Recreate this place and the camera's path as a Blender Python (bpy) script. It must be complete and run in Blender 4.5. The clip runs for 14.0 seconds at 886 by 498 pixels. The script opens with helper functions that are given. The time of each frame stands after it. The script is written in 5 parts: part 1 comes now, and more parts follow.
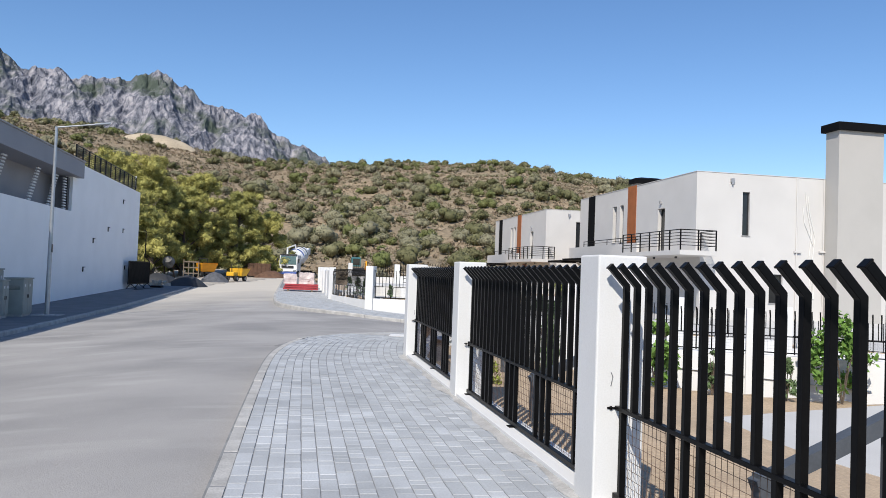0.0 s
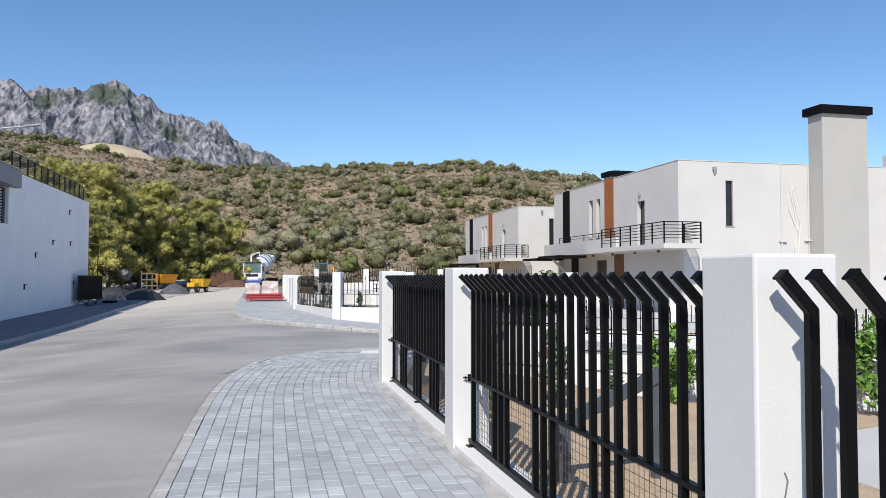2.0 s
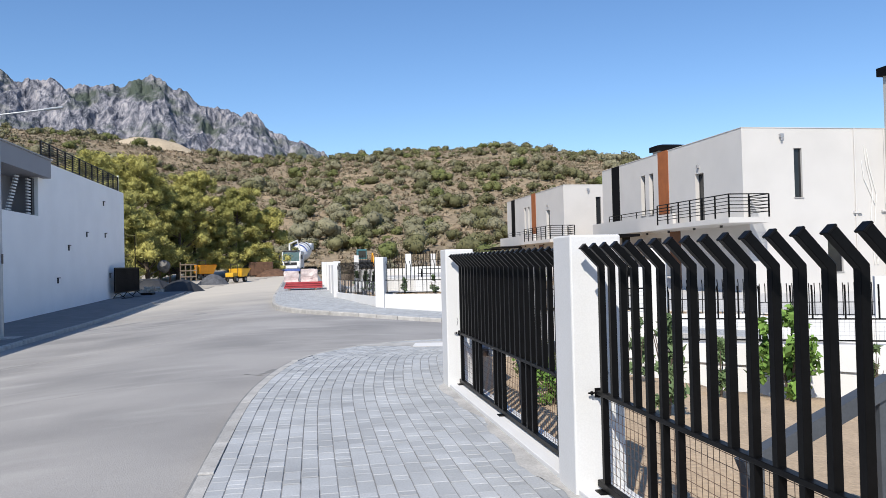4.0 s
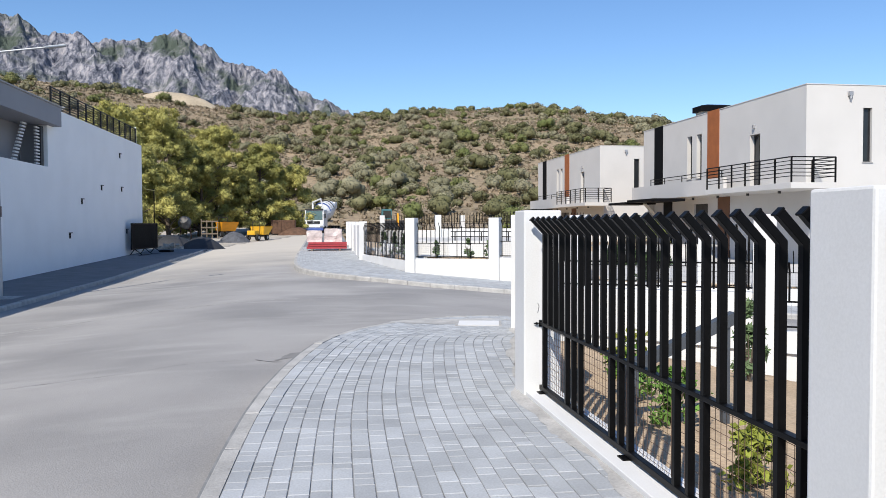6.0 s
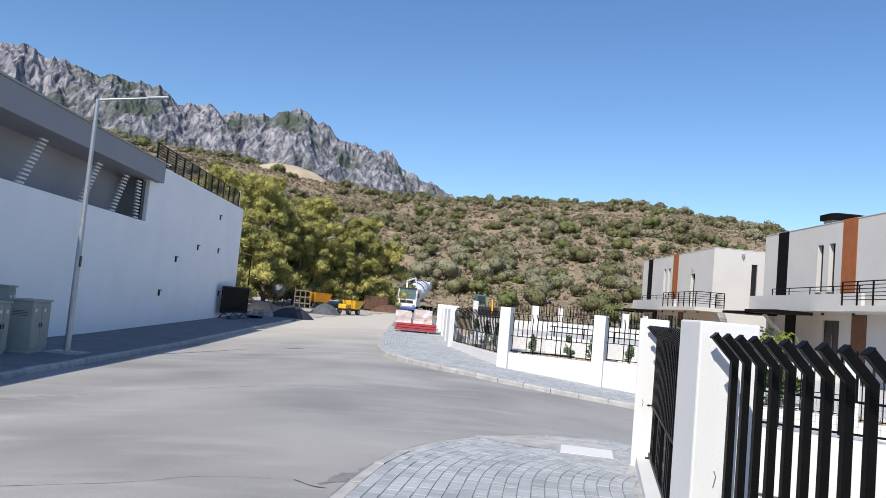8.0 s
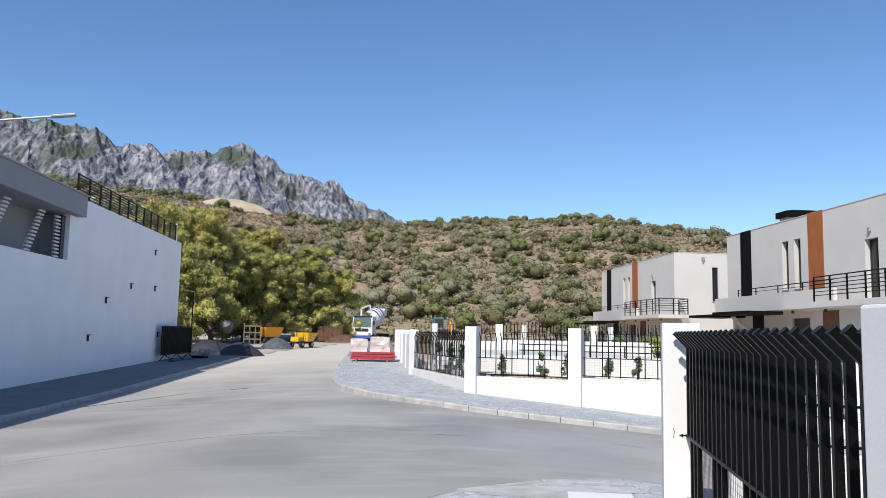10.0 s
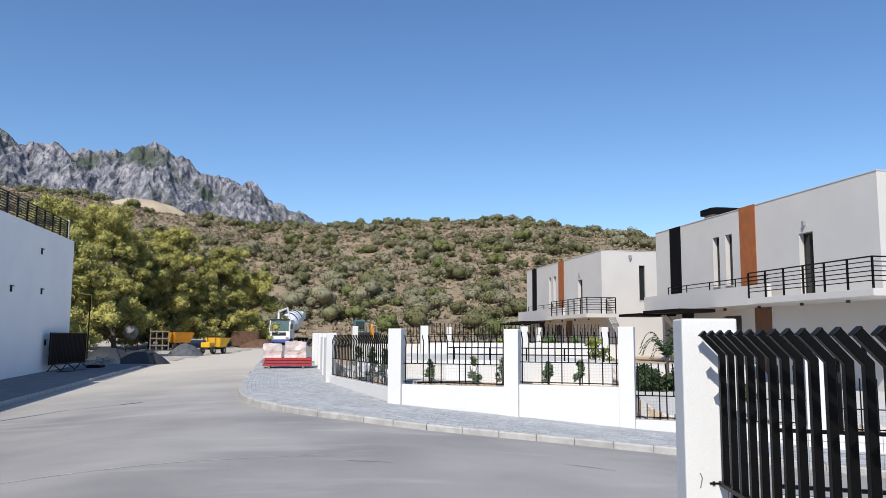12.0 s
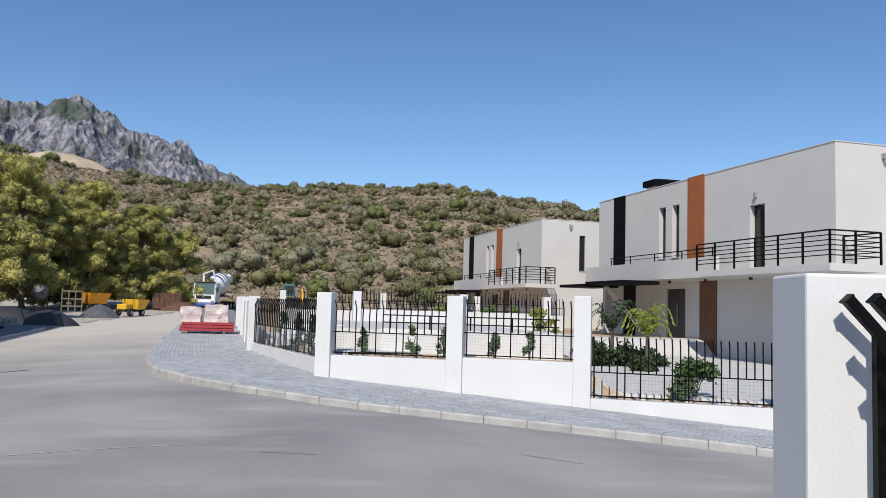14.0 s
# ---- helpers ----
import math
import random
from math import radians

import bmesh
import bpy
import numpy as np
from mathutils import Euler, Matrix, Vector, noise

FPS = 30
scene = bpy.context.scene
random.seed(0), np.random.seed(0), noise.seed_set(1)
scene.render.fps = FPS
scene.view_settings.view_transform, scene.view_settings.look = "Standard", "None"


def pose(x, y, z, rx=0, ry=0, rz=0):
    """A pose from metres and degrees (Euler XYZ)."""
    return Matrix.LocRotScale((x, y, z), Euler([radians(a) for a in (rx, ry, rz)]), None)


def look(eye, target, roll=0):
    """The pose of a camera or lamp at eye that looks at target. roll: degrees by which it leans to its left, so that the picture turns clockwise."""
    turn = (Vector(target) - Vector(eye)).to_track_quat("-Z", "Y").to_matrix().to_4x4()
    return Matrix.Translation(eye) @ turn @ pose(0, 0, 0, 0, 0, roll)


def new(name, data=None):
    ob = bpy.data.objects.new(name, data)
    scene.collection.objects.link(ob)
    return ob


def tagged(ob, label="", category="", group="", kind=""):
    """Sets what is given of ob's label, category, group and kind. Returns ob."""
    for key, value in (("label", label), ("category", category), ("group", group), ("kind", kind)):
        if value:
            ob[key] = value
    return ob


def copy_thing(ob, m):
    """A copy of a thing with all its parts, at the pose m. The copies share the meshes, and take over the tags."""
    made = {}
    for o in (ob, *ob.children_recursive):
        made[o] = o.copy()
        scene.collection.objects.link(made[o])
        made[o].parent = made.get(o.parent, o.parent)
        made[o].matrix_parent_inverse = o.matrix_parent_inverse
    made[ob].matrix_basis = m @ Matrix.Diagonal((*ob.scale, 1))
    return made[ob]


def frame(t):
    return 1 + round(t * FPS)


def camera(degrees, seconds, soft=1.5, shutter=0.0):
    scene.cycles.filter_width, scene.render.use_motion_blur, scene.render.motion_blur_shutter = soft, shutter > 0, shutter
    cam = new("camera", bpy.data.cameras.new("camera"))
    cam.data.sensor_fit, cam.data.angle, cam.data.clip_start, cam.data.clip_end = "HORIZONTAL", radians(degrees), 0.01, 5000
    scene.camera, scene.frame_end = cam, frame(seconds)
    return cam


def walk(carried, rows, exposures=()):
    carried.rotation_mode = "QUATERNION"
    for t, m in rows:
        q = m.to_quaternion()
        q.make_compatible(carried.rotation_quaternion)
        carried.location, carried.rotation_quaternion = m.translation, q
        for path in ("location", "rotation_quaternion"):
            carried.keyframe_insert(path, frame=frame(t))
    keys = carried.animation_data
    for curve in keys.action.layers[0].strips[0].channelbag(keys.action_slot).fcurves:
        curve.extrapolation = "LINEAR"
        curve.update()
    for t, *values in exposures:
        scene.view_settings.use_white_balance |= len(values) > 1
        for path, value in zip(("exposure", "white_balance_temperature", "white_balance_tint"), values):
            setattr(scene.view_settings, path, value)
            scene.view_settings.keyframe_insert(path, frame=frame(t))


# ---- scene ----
cam = camera(59.6, 14.0, soft=0.62)
PATH = [
    (0, (-0.324, -0.437, 1.474), (0.04, 1.528, 1.541), 2.1),
    (0.5, (-0.217, 0.145, 1.486), (0.187, 2.102, 1.568), 2.5),
    (1, (-0.166, 0.742, 1.53), (0.309, 2.683, 1.605), 2.1),
    (1.5, (-0.008, 1.347, 1.551), (0.54, 3.269, 1.63), 0.5),
    (2, (-0.062, 1.958, 1.562), (0.384, 3.906, 1.634), 0.0),
    (2.5, (-0.06, 2.486, 1.505), (0.316, 4.45, 1.566), -1.3),
    (5, (-0.043, 5.396, 1.491), (0.264, 7.372, 1.442), -0.7),
    (5.5, (-0.127, 6.03, 1.54), (0.112, 8.011, 1.411), -0.5),
    (6, (-0.105, 6.609, 1.525), (0.19, 8.587, 1.461), -0.2),
    (6.5, (-0.075, 7.25, 1.499), (0.225, 9.227, 1.516), 0.3),
    (7, (-0.064, 7.883, 1.577), (0.145, 9.872, 1.574), 1.2),
    (7.5, (0.045, 8.444, 1.543), (0.21, 10.437, 1.519), 1.5),
    (8, (0.044, 8.948, 1.596), (0.087, 10.942, 1.743), 5.1),
    (10.5, (0.037, 11.77, 1.507), (0.261, 13.743, 1.742), -0.7),
    (11, (0.117, 12.382, 1.5), (0.423, 14.342, 1.756), -1.9),
    (11.5, (0.234, 12.96, 1.503), (0.606, 14.91, 1.745), -1.5),
    (12, (0.273, 13.602, 1.54), (0.637, 15.556, 1.766), 0.3),
    (12.5, (0.401, 14.183, 1.583), (0.715, 16.146, 1.801), -0.3),
    (13, (0.404, 14.764, 1.538), (0.646, 16.738, 1.746), 0.5),
    (13.5, (0.467, 15.286, 1.478), (0.819, 17.245, 1.682), 1.2),
    (14, (0.584, 15.76, 1.501), (1.117, 17.682, 1.649), 1.6),
]
walk(cam, [(t, look(eye, target, roll)) for t, eye, target, roll in PATH],
     exposures=((0, 0.39), (2.5, 0.37), (5, 0.48), (8, 0.46), (11, 0.42), (12.5, 0.30), (14, 0.16)))

# ---- light ----
SUN_EL, SUN_AZ = 43.5, 28.0  # the sun stands behind the walker, SUN_AZ degrees to the left of straight back
to_sun = Vector((-math.sin(radians(SUN_AZ)) * math.cos(radians(SUN_EL)), -math.cos(radians(SUN_AZ)) * math.cos(radians(SUN_EL)), math.sin(radians(SUN_EL))))
world = bpy.data.worlds.new("world")
scene.world = world
world.use_nodes = True
wn = world.node_tree
sky = wn.nodes.new("ShaderNodeTexSky")
sky.sky_type, sky.sun_disc = "NISHITA", False
sky.sun_elevation, sky.sun_rotation = radians(SUN_EL), math.atan2(to_sun.x, to_sun.y)
sky.air_density, sky.dust_density, sky.ozone_density = 0.9, 0.25, 3.3
wn.nodes["Background"].inputs["Strength"].default_value = 0.114
deep = wn.nodes.new("ShaderNodeHueSaturation")
deep.inputs["Saturation"].default_value = 1.13
deep.inputs["Hue"].default_value = 0.503
wn.links.new(sky.outputs[0], deep.inputs["Color"])
wn.links.new(deep.outputs[0], wn.nodes["Background"].inputs["Color"])
sun_data = bpy.data.lights.new("sun", "SUN")
sun_data.energy, sun_data.angle, sun_data.color = 3.8, radians(0.53), (1.0, 0.94, 0.845)
sun = new("sun", sun_data)
sun.matrix_world = look((0, 0, 60), Vector((0, 0, 60)) - to_sun)


# ---- materials ----
def mat(name, color, rough=0.7, spots=0.12, scale=3.0, bump=0.02, fine=60.0, metal=0.0, tint=None, each=0.0, island=0.0, spec=0.5):
    """A surface with variation at two scales (patches of size 1/scale and grain of size 1/fine) and fine relief.
    tint: the colour towards which the patches turn; each: variation between objects; island: between loose pieces."""
    m = bpy.data.materials.new(name)
    m.use_nodes = True
    t = m.node_tree
    b = t.nodes["Principled BSDF"]
    b.inputs["Roughness"].default_value = rough
    b.inputs["Metallic"].default_value = metal
    b.inputs["Specular IOR Level"].default_value = spec
    geo = t.nodes.new("ShaderNodeNewGeometry")
    big = t.nodes.new("ShaderNodeTexNoise")
    big.inputs["Scale"].default_value, big.inputs["Detail"].default_value = scale, 5
    small = t.nodes.new("ShaderNodeTexNoise")
    small.inputs["Scale"].default_value, small.inputs["Detail"].default_value = fine, 3
    for n in (big, small):
        t.links.new(geo.outputs["Position"], n.inputs["Vector"])
    ramp = t.nodes.new("ShaderNodeMapRange")
    ramp.inputs["From Min"].default_value, ramp.inputs["From Max"].default_value = 0.35, 0.68
    t.links.new(big.outputs["Fac"], ramp.inputs["Value"])
    mix = t.nodes.new("ShaderNodeMix")
    mix.data_type = "RGBA"
    far = tint if tint else tuple(c * (1 - 2 * spots) for c in color)
    mix.inputs["A"].default_value, mix.inputs["B"].default_value = (*color, 1), (*far, 1)
    t.links.new(ramp.outputs["Result"], mix.inputs["Factor"])
    value = t.nodes.new("ShaderNodeMapRange")
    value.inputs["From Min"].default_value, value.inputs["From Max"].default_value = 0.3, 0.7
    value.inputs["To Min"].default_value, value.inputs["To Max"].default_value = 1 - spots, 1 + spots
    t.links.new(small.outputs["Fac"], value.inputs["Value"])
    last = value.outputs["Result"]
    for amount, source in ((each, "ob"), (island, "island")):
        if amount:
            if source == "ob":
                r = t.nodes.new("ShaderNodeObjectInfo").outputs["Random"]
            else:
                r = geo.outputs["Random Per Island"]
            k = t.nodes.new("ShaderNodeMapRange")
            k.inputs["To Min"].default_value, k.inputs["To Max"].default_value = 1 - amount, 1 + amount
            t.links.new(r, k.inputs["Value"])
            mul = t.nodes.new("ShaderNodeMath")
            mul.operation = "MULTIPLY"
            t.links.new(last, mul.inputs[0])
            t.links.new(k.outputs["Result"], mul.inputs[1])
            last = mul.outputs[0]
    vm = t.nodes.new("ShaderNodeVectorMath")
    vm.operation = "SCALE"
    t.links.new(mix.outputs["Result"], vm.inputs[0])
    t.links.new(last, vm.inputs["Scale"])
    t.links.new(vm.outputs["Vector"], b.inputs["Base Color"])
    if bump:
        bp = t.nodes.new("ShaderNodeBump")
        bp.inputs["Strength"].default_value, bp.inputs["Distance"].default_value = 0.6, bump
        t.links.new(small.outputs["Fac"], bp.inputs["Height"])
        t.links.new(bp.outputs["Normal"], b.inputs["Normal"])
    return m


WHITE = mat("white_render", (0.69, 0.69, 0.685), 0.85, 0.035, 1.2, 0.0008, 90, tint=(0.655, 0.655, 0.645))
HOUSE = mat("pale_house_render", (0.58, 0.56, 0.535), 0.9, 0.03, 0.6, 0.003, 70)
GREIGE = mat("greige_render", (0.44, 0.42, 0.39), 0.9, 0.03, 0.6, 0.003, 70)
LIMEWHITE = mat("bright_white_render", (0.93, 0.925, 0.91), 0.85, 0.025, 0.7, 0.001, 60)
GREY = mat("grey_render", (0.30, 0.30, 0.315), 0.85, 0.03, 0.6, 0.003, 70)
BLACKPANEL = mat("black_cladding", (0.006, 0.006, 0.007), 0.6, 0.1, 4, 0.0, spec=0.08)
BROWN = mat("dark_brown_cladding", (0.15, 0.062, 0.028), 0.6, 0.12, 2.5, 0.002, 40)
ORANGE = mat("rust_cladding", (0.36, 0.115, 0.035), 0.6, 0.10, 2.5, 0.002, 40)
IRON = mat("black_painted_steel", (0.0045, 0.0045, 0.005), 0.42, 0.15, 9, 0.0, spec=0.12)
CONCRETE = mat("kerb_concrete", (0.46, 0.45, 0.43), 0.9, 0.14, 3.5, 0.004, 60, each=0.06)
PAVER = mat("grey_concrete_paver", (0.44, 0.46, 0.48), 0.92, 0.10, 1.6, 0.004, 70, each=0.13, island=0.13)
JOINT = mat("paver_bed", (0.25, 0.255, 0.26), 0.98, 0.15, 5, 0.004, 80)
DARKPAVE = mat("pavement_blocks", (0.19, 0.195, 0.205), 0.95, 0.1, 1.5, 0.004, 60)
SOIL = mat("dry_soil", (0.50, 0.375, 0.25), 1.0, 0.18, 0.8, 0.03, 25, tint=(0.40, 0.30, 0.20))
SLABCON = mat("yard_concrete", (0.55, 0.54, 0.52), 0.95, 0.05, 0.5, 0.003, 50)
HILL = mat("scrub_soil", (0.31, 0.235, 0.15), 1.0, 0.28, 0.045, 0.3, 1.2, tint=(0.20, 0.16, 0.105))


def rock_mat():
    """Pale crags with steep dark clefts and patches of scrub; shade and haze are in the colours."""
    m = bpy.data.materials.new("limestone")
    m.use_nodes = True
    t = m.node_tree
    b = t.nodes["Principled BSDF"]
    b.inputs["Roughness"].default_value = 1.0
    b.inputs["Specular IOR Level"].default_value = 0.1
    geo = t.nodes.new("ShaderNodeNewGeometry")

    def noise_at(sx, sz, detail, rough=0.6):
        mp = t.nodes.new("ShaderNodeMapping")
        mp.inputs["Scale"].default_value = (sx, sx * 0.5, sz)
        t.links.new(geo.outputs["Position"], mp.inputs["Vector"])
        n = t.nodes.new("ShaderNodeTexNoise")
        n.inputs["Scale"].default_value, n.inputs["Detail"].default_value, n.inputs["Roughness"].default_value = 1.0, detail, rough
        t.links.new(mp.outputs["Vector"], n.inputs["Vector"])
        return n.outputs["Fac"]

    def ramp(fac, stops):
        r = t.nodes.new("ShaderNodeValToRGB")
        e = r.color_ramp.elements
        e[0].position, e[0].color = stops[0][0], (*stops[0][1], 1)
        e[1].position, e[1].color = stops[1][0], (*stops[1][1], 1)
        for p, c in stops[2:]:
            e.new(p).color = (*c, 1)
        t.links.new(fac, r.inputs["Fac"])
        return r.outputs["Color"]
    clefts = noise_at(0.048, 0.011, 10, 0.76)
    # ramp paints shaded clefts dark, lit rock pale, with a bluish cast for haze
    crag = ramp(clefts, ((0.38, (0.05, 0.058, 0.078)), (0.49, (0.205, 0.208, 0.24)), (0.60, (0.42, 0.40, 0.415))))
    green = ramp(noise_at(0.006, 0.008, 6, 0.65), ((0.48, (0, 0, 0)), (0.60, (1, 1, 1))))
    mix = t.nodes.new("ShaderNodeMix")
    mix.data_type = "RGBA"
    t.links.new(green, mix.inputs["Factor"])
    t.links.new(crag, mix.inputs["A"])
    mix.inputs["B"].default_value = (0.085, 0.105, 0.085, 1)
    t.links.new(mix.outputs["Result"], b.inputs["Base Color"])
    bp = t.nodes.new("ShaderNodeBump")
    bp.inputs["Strength"].default_value, bp.inputs["Distance"].default_value = 0.8, 14.0
    t.links.new(clefts, bp.inputs["Height"])
    t.links.new(bp.outputs["Normal"], b.inputs["Normal"])
    return m


ROCK = rock_mat()


def asphalt_mat():
    """Bleached asphalt: fine grain, broad wear, pale drag marks and builders' dust on the far stretch."""
    m = mat("asphalt", (0.35, 0.338, 0.325), 0.95, 0.12, 0.30, 0.006, 80, tint=(0.235, 0.229, 0.224))
    t = m.node_tree
    b = t.nodes["Principled BSDF"]
    src = b.inputs["Base Color"].links[0].from_socket
    geo = t.nodes.new("ShaderNodeNewGeometry")
    sep = t.nodes.new("ShaderNodeSeparateXYZ")
    t.links.new(geo.outputs["Position"], sep.inputs["Vector"])
    mp = t.nodes.new("ShaderNodeMapping")
    mp.inputs["Scale"].default_value = (0.42, 1.3, 1.0)
    mp.inputs["Rotation"].default_value = (0, 0, radians(-14))
    t.links.new(geo.outputs["Position"], mp.inputs["Vector"])
    marks = t.nodes.new("ShaderNodeTexNoise")
    marks.inputs["Scale"].default_value, marks.inputs["Detail"].default_value = 1.0, 4
    t.links.new(mp.outputs["Vector"], marks.inputs["Vector"])
    blot = t.nodes.new("ShaderNodeTexNoise")
    blot.inputs["Scale"].default_value, blot.inputs["Detail"].default_value = 0.22, 5
    t.links.new(geo.outputs["Position"], blot.inputs["Vector"])
    k1 = t.nodes.new("ShaderNodeMapRange")
    k1.inputs["From Min"].default_value, k1.inputs["From Max"].default_value = 0.54, 0.72
    k1.inputs["To Max"].default_value = 0.26
    t.links.new(marks.outputs["Fac"], k1.inputs["Value"])
    mix1 = t.nodes.new("ShaderNodeMix")
    mix1.data_type = "RGBA"
    t.links.new(k1.outputs["Result"], mix1.inputs["Factor"])
    t.links.new(src, mix1.inputs["A"])
    mix1.inputs["B"].default_value = (0.56, 0.545, 0.52, 1)
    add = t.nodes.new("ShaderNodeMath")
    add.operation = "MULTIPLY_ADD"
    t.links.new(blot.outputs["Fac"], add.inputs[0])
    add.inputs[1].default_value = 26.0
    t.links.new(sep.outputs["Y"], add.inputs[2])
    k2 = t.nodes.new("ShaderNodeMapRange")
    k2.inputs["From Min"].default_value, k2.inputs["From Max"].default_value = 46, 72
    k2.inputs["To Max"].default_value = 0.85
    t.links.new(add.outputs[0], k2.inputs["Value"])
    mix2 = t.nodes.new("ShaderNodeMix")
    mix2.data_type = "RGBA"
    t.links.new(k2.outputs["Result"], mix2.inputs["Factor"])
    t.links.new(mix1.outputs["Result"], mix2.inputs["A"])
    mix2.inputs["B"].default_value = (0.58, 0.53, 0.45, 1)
    t.links.new(mix2.outputs["Result"], b.inputs["Base Color"])
    return m


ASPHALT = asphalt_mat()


# ---- building helpers ----
def mesh_ob(name, verts, faces, material, parent=None, label=""):
    me = bpy.data.meshes.new(name)
    me.from_pydata(verts, [], faces)
    me.materials.append(material)
    me.update()
    ob = new(name, me)
    ob.parent = parent
    if label:
        ob["label"] = label
    return ob


def part(name, bm, material, parent=None, label=""):
    bmesh.ops.recalc_face_normals(bm, faces=bm.faces)
    me = bpy.data.meshes.new(name)
    bm.to_mesh(me)
    bm.free()
    me.materials.append(material)
    ob = new(name, me)
    ob.parent = parent
    if label:
        ob["label"] = label
    return ob


def thing(name, x, y, z, label, category, group="", kind="", rz=0):
    ob = new(name)
    ob.matrix_world = pose(x, y, z, 0, 0, rz)
    ob.empty_display_size = 0.2
    return tagged(ob, label, category, group, kind)


def box(bm, x0, x1, y0, y1, z0, z1, bevel=0.0):
    if x0 > x1: x0, x1 = x1, x0
    if y0 > y1: y0, y1 = y1, y0
    vs = [bm.verts.new(p) for p in ((x0, y0, z0), (x1, y0, z0), (x1, y1, z0), (x0, y1, z0), (x0, y0, z1), (x1, y0, z1), (x1, y1, z1), (x0, y1, z1))]
    fs = [bm.faces.new([vs[i] for i in f]) for f in ((3, 2, 1, 0), (4, 5, 6, 7), (0, 1, 5, 4), (1, 2, 6, 5), (2, 3, 7, 6), (3, 0, 4, 7))]
    if bevel:
        es = list({e for f in fs for e in f.edges})
        bmesh.ops.bevel(bm, geom=es, offset=bevel, segments=2, affect="EDGES", profile=0.5)
    return vs


def boxes(*list_of_boxes, bevel=0.0):
    bm = bmesh.new()
    for b in list_of_boxes:
        box(bm, *b, bevel=bevel)
    return bm


def tube(bm, points, radius, sides=8, radii=None, flat=None):
    """A bar along points; flat=(a, b) makes it a rectangular bar with those half widths."""
    pts = [Vector(p) for p in points]
    rings = []
    for i, p in enumerate(pts):
        d = (pts[min(i + 1, len(pts) - 1)] - pts[max(i - 1, 0)]).normalized()
        up = Vector((0, 0, 1)) if abs(d.z) < 0.9 else Vector((0, 1, 0))
        a = d.cross(up).normalized()
        b = a.cross(d)
        r = radii[i] if radii else radius
        if flat:
            ring = [bm.verts.new(p + a * flat[0] * s + b * flat[1] * u) for s, u in ((-1, -1), (1, -1), (1, 1), (-1, 1))]
        else:
            ring = [bm.verts.new(p + (a * math.cos(k) + b * math.sin(k)) * r) for k in (2 * math.pi * j / sides for j in range(sides))]
        rings.append(ring)
    n = len(rings[0])
    for r0, r1 in zip(rings, rings[1:]):
        for j in range(n):
            bm.faces.new((r0[j], r0[(j + 1) % n], r1[(j + 1) % n], r1[j]))
    bm.faces.new(rings[0][::-1])
    bm.faces.new(rings[-1])


def wall_with_holes(bm, u0, u1, z0, z1, holes, at):
    """A wall seen along u with rectangular holes (u0, u1, z0, z1); at(u, d, z) places a point, d = 0 outside, 1 inside."""
    us = sorted({u0, u1, *(h[0] for h in holes), *(h[1] for h in holes)})
    zs = sorted({z0, z1, *(h[2] for h in holes), *(h[3] for h in holes)})
    solid = {}
    for i in range(len(us) - 1):
        for j in range(len(zs) - 1):
            uc, zc = (us[i] + us[i + 1]) / 2, (zs[j] + zs[j + 1]) / 2
            solid[i, j] = not any(h[0] < uc < h[1] and h[2] < zc < h[3] for h in holes)
    cache = {}

    def v(i, j, d):
        if (i, j, d) not in cache:
            cache[i, j, d] = bm.verts.new(at(us[i], d, zs[j]))
        return cache[i, j, d]
    for (i, j), s in solid.items():
        if not s:
            continue
        for d in (0, 1):
            bm.faces.new([v(i, j, d), v(i + 1, j, d), v(i + 1, j + 1, d), v(i, j + 1, d)])
        for (di, dj), (a, b) in (((-1, 0), ((0, 0), (0, 1))), ((1, 0), ((1, 0), (1, 1))), ((0, -1), ((0, 0), (1, 0))), ((0, 1), ((0, 1), (1, 1)))):
            if not solid.get((i + di, j + dj), False):
                bm.faces.new([v(i + a[0], j + a[1], 0), v(i + b[0], j + b[1], 0), v(i + b[0], j + b[1], 1), v(i + a[0], j + a[1], 1)])


def smooth(a, b, x):
    k = np.clip((x - a) / (b - a), 0, 1)
    return k * k * (3 - 2 * k)


# ---- the lie of the land ----
def road_z(x, y):
    right = np.interp(y, (-60, 15, 21, 33, 55, 93, 140), (-0.12, -0.12, -0.25, -0.27, -0.05, 0.32, 0.75))
    left = np.interp(y, (-60, 24, 37, 57, 93, 140), (-0.70, -0.68, -0.62, -0.32, 0.22, 0.7))
    k = smooth(-8.5, -1.0, x)
    z = left + (right - left) * k
    return z - 0.07 * np.clip(x - 1.5, 0, 26) * smooth(8, 16, y) * smooth(50, 36, y)


def fbm(x, y, scale, octaves=5, seed=0.0):
    """Smooth noise on arrays, about -1 to 1."""
    total, amp, norm = 0.0, 1.0, 0.0
    for o in range(octaves):
        f = 2.0 ** o / scale
        a, b = x * f + 17.3 * o + seed, y * f - 9.1 * o + seed * 1.7
        total = total + amp * (np.sin(a + 1.7 * np.sin(b * 0.83 + o)) * np.cos(b * 1.13 + 1.3 * np.sin(a * 0.71 + 2 * o)))
        norm += amp
        amp *= 0.55
    return total / norm


def garden_z(x, y):
    """The soil inside the walls: the near yard, and the gardens across the side street."""
    yard = -0.16 - 0.62 * smooth(2.5, 8.0, x)
    garden = 0.33 - 0.68 * smooth(7.5, 8.6, x - 0.35 * (y - 30)) * smooth(45.4, 44.4, y) - 0.50 * smooth(10, 24, x) * smooth(36, 30, y)
    return np.where(y + 0.563 * x < 26, yard, garden)


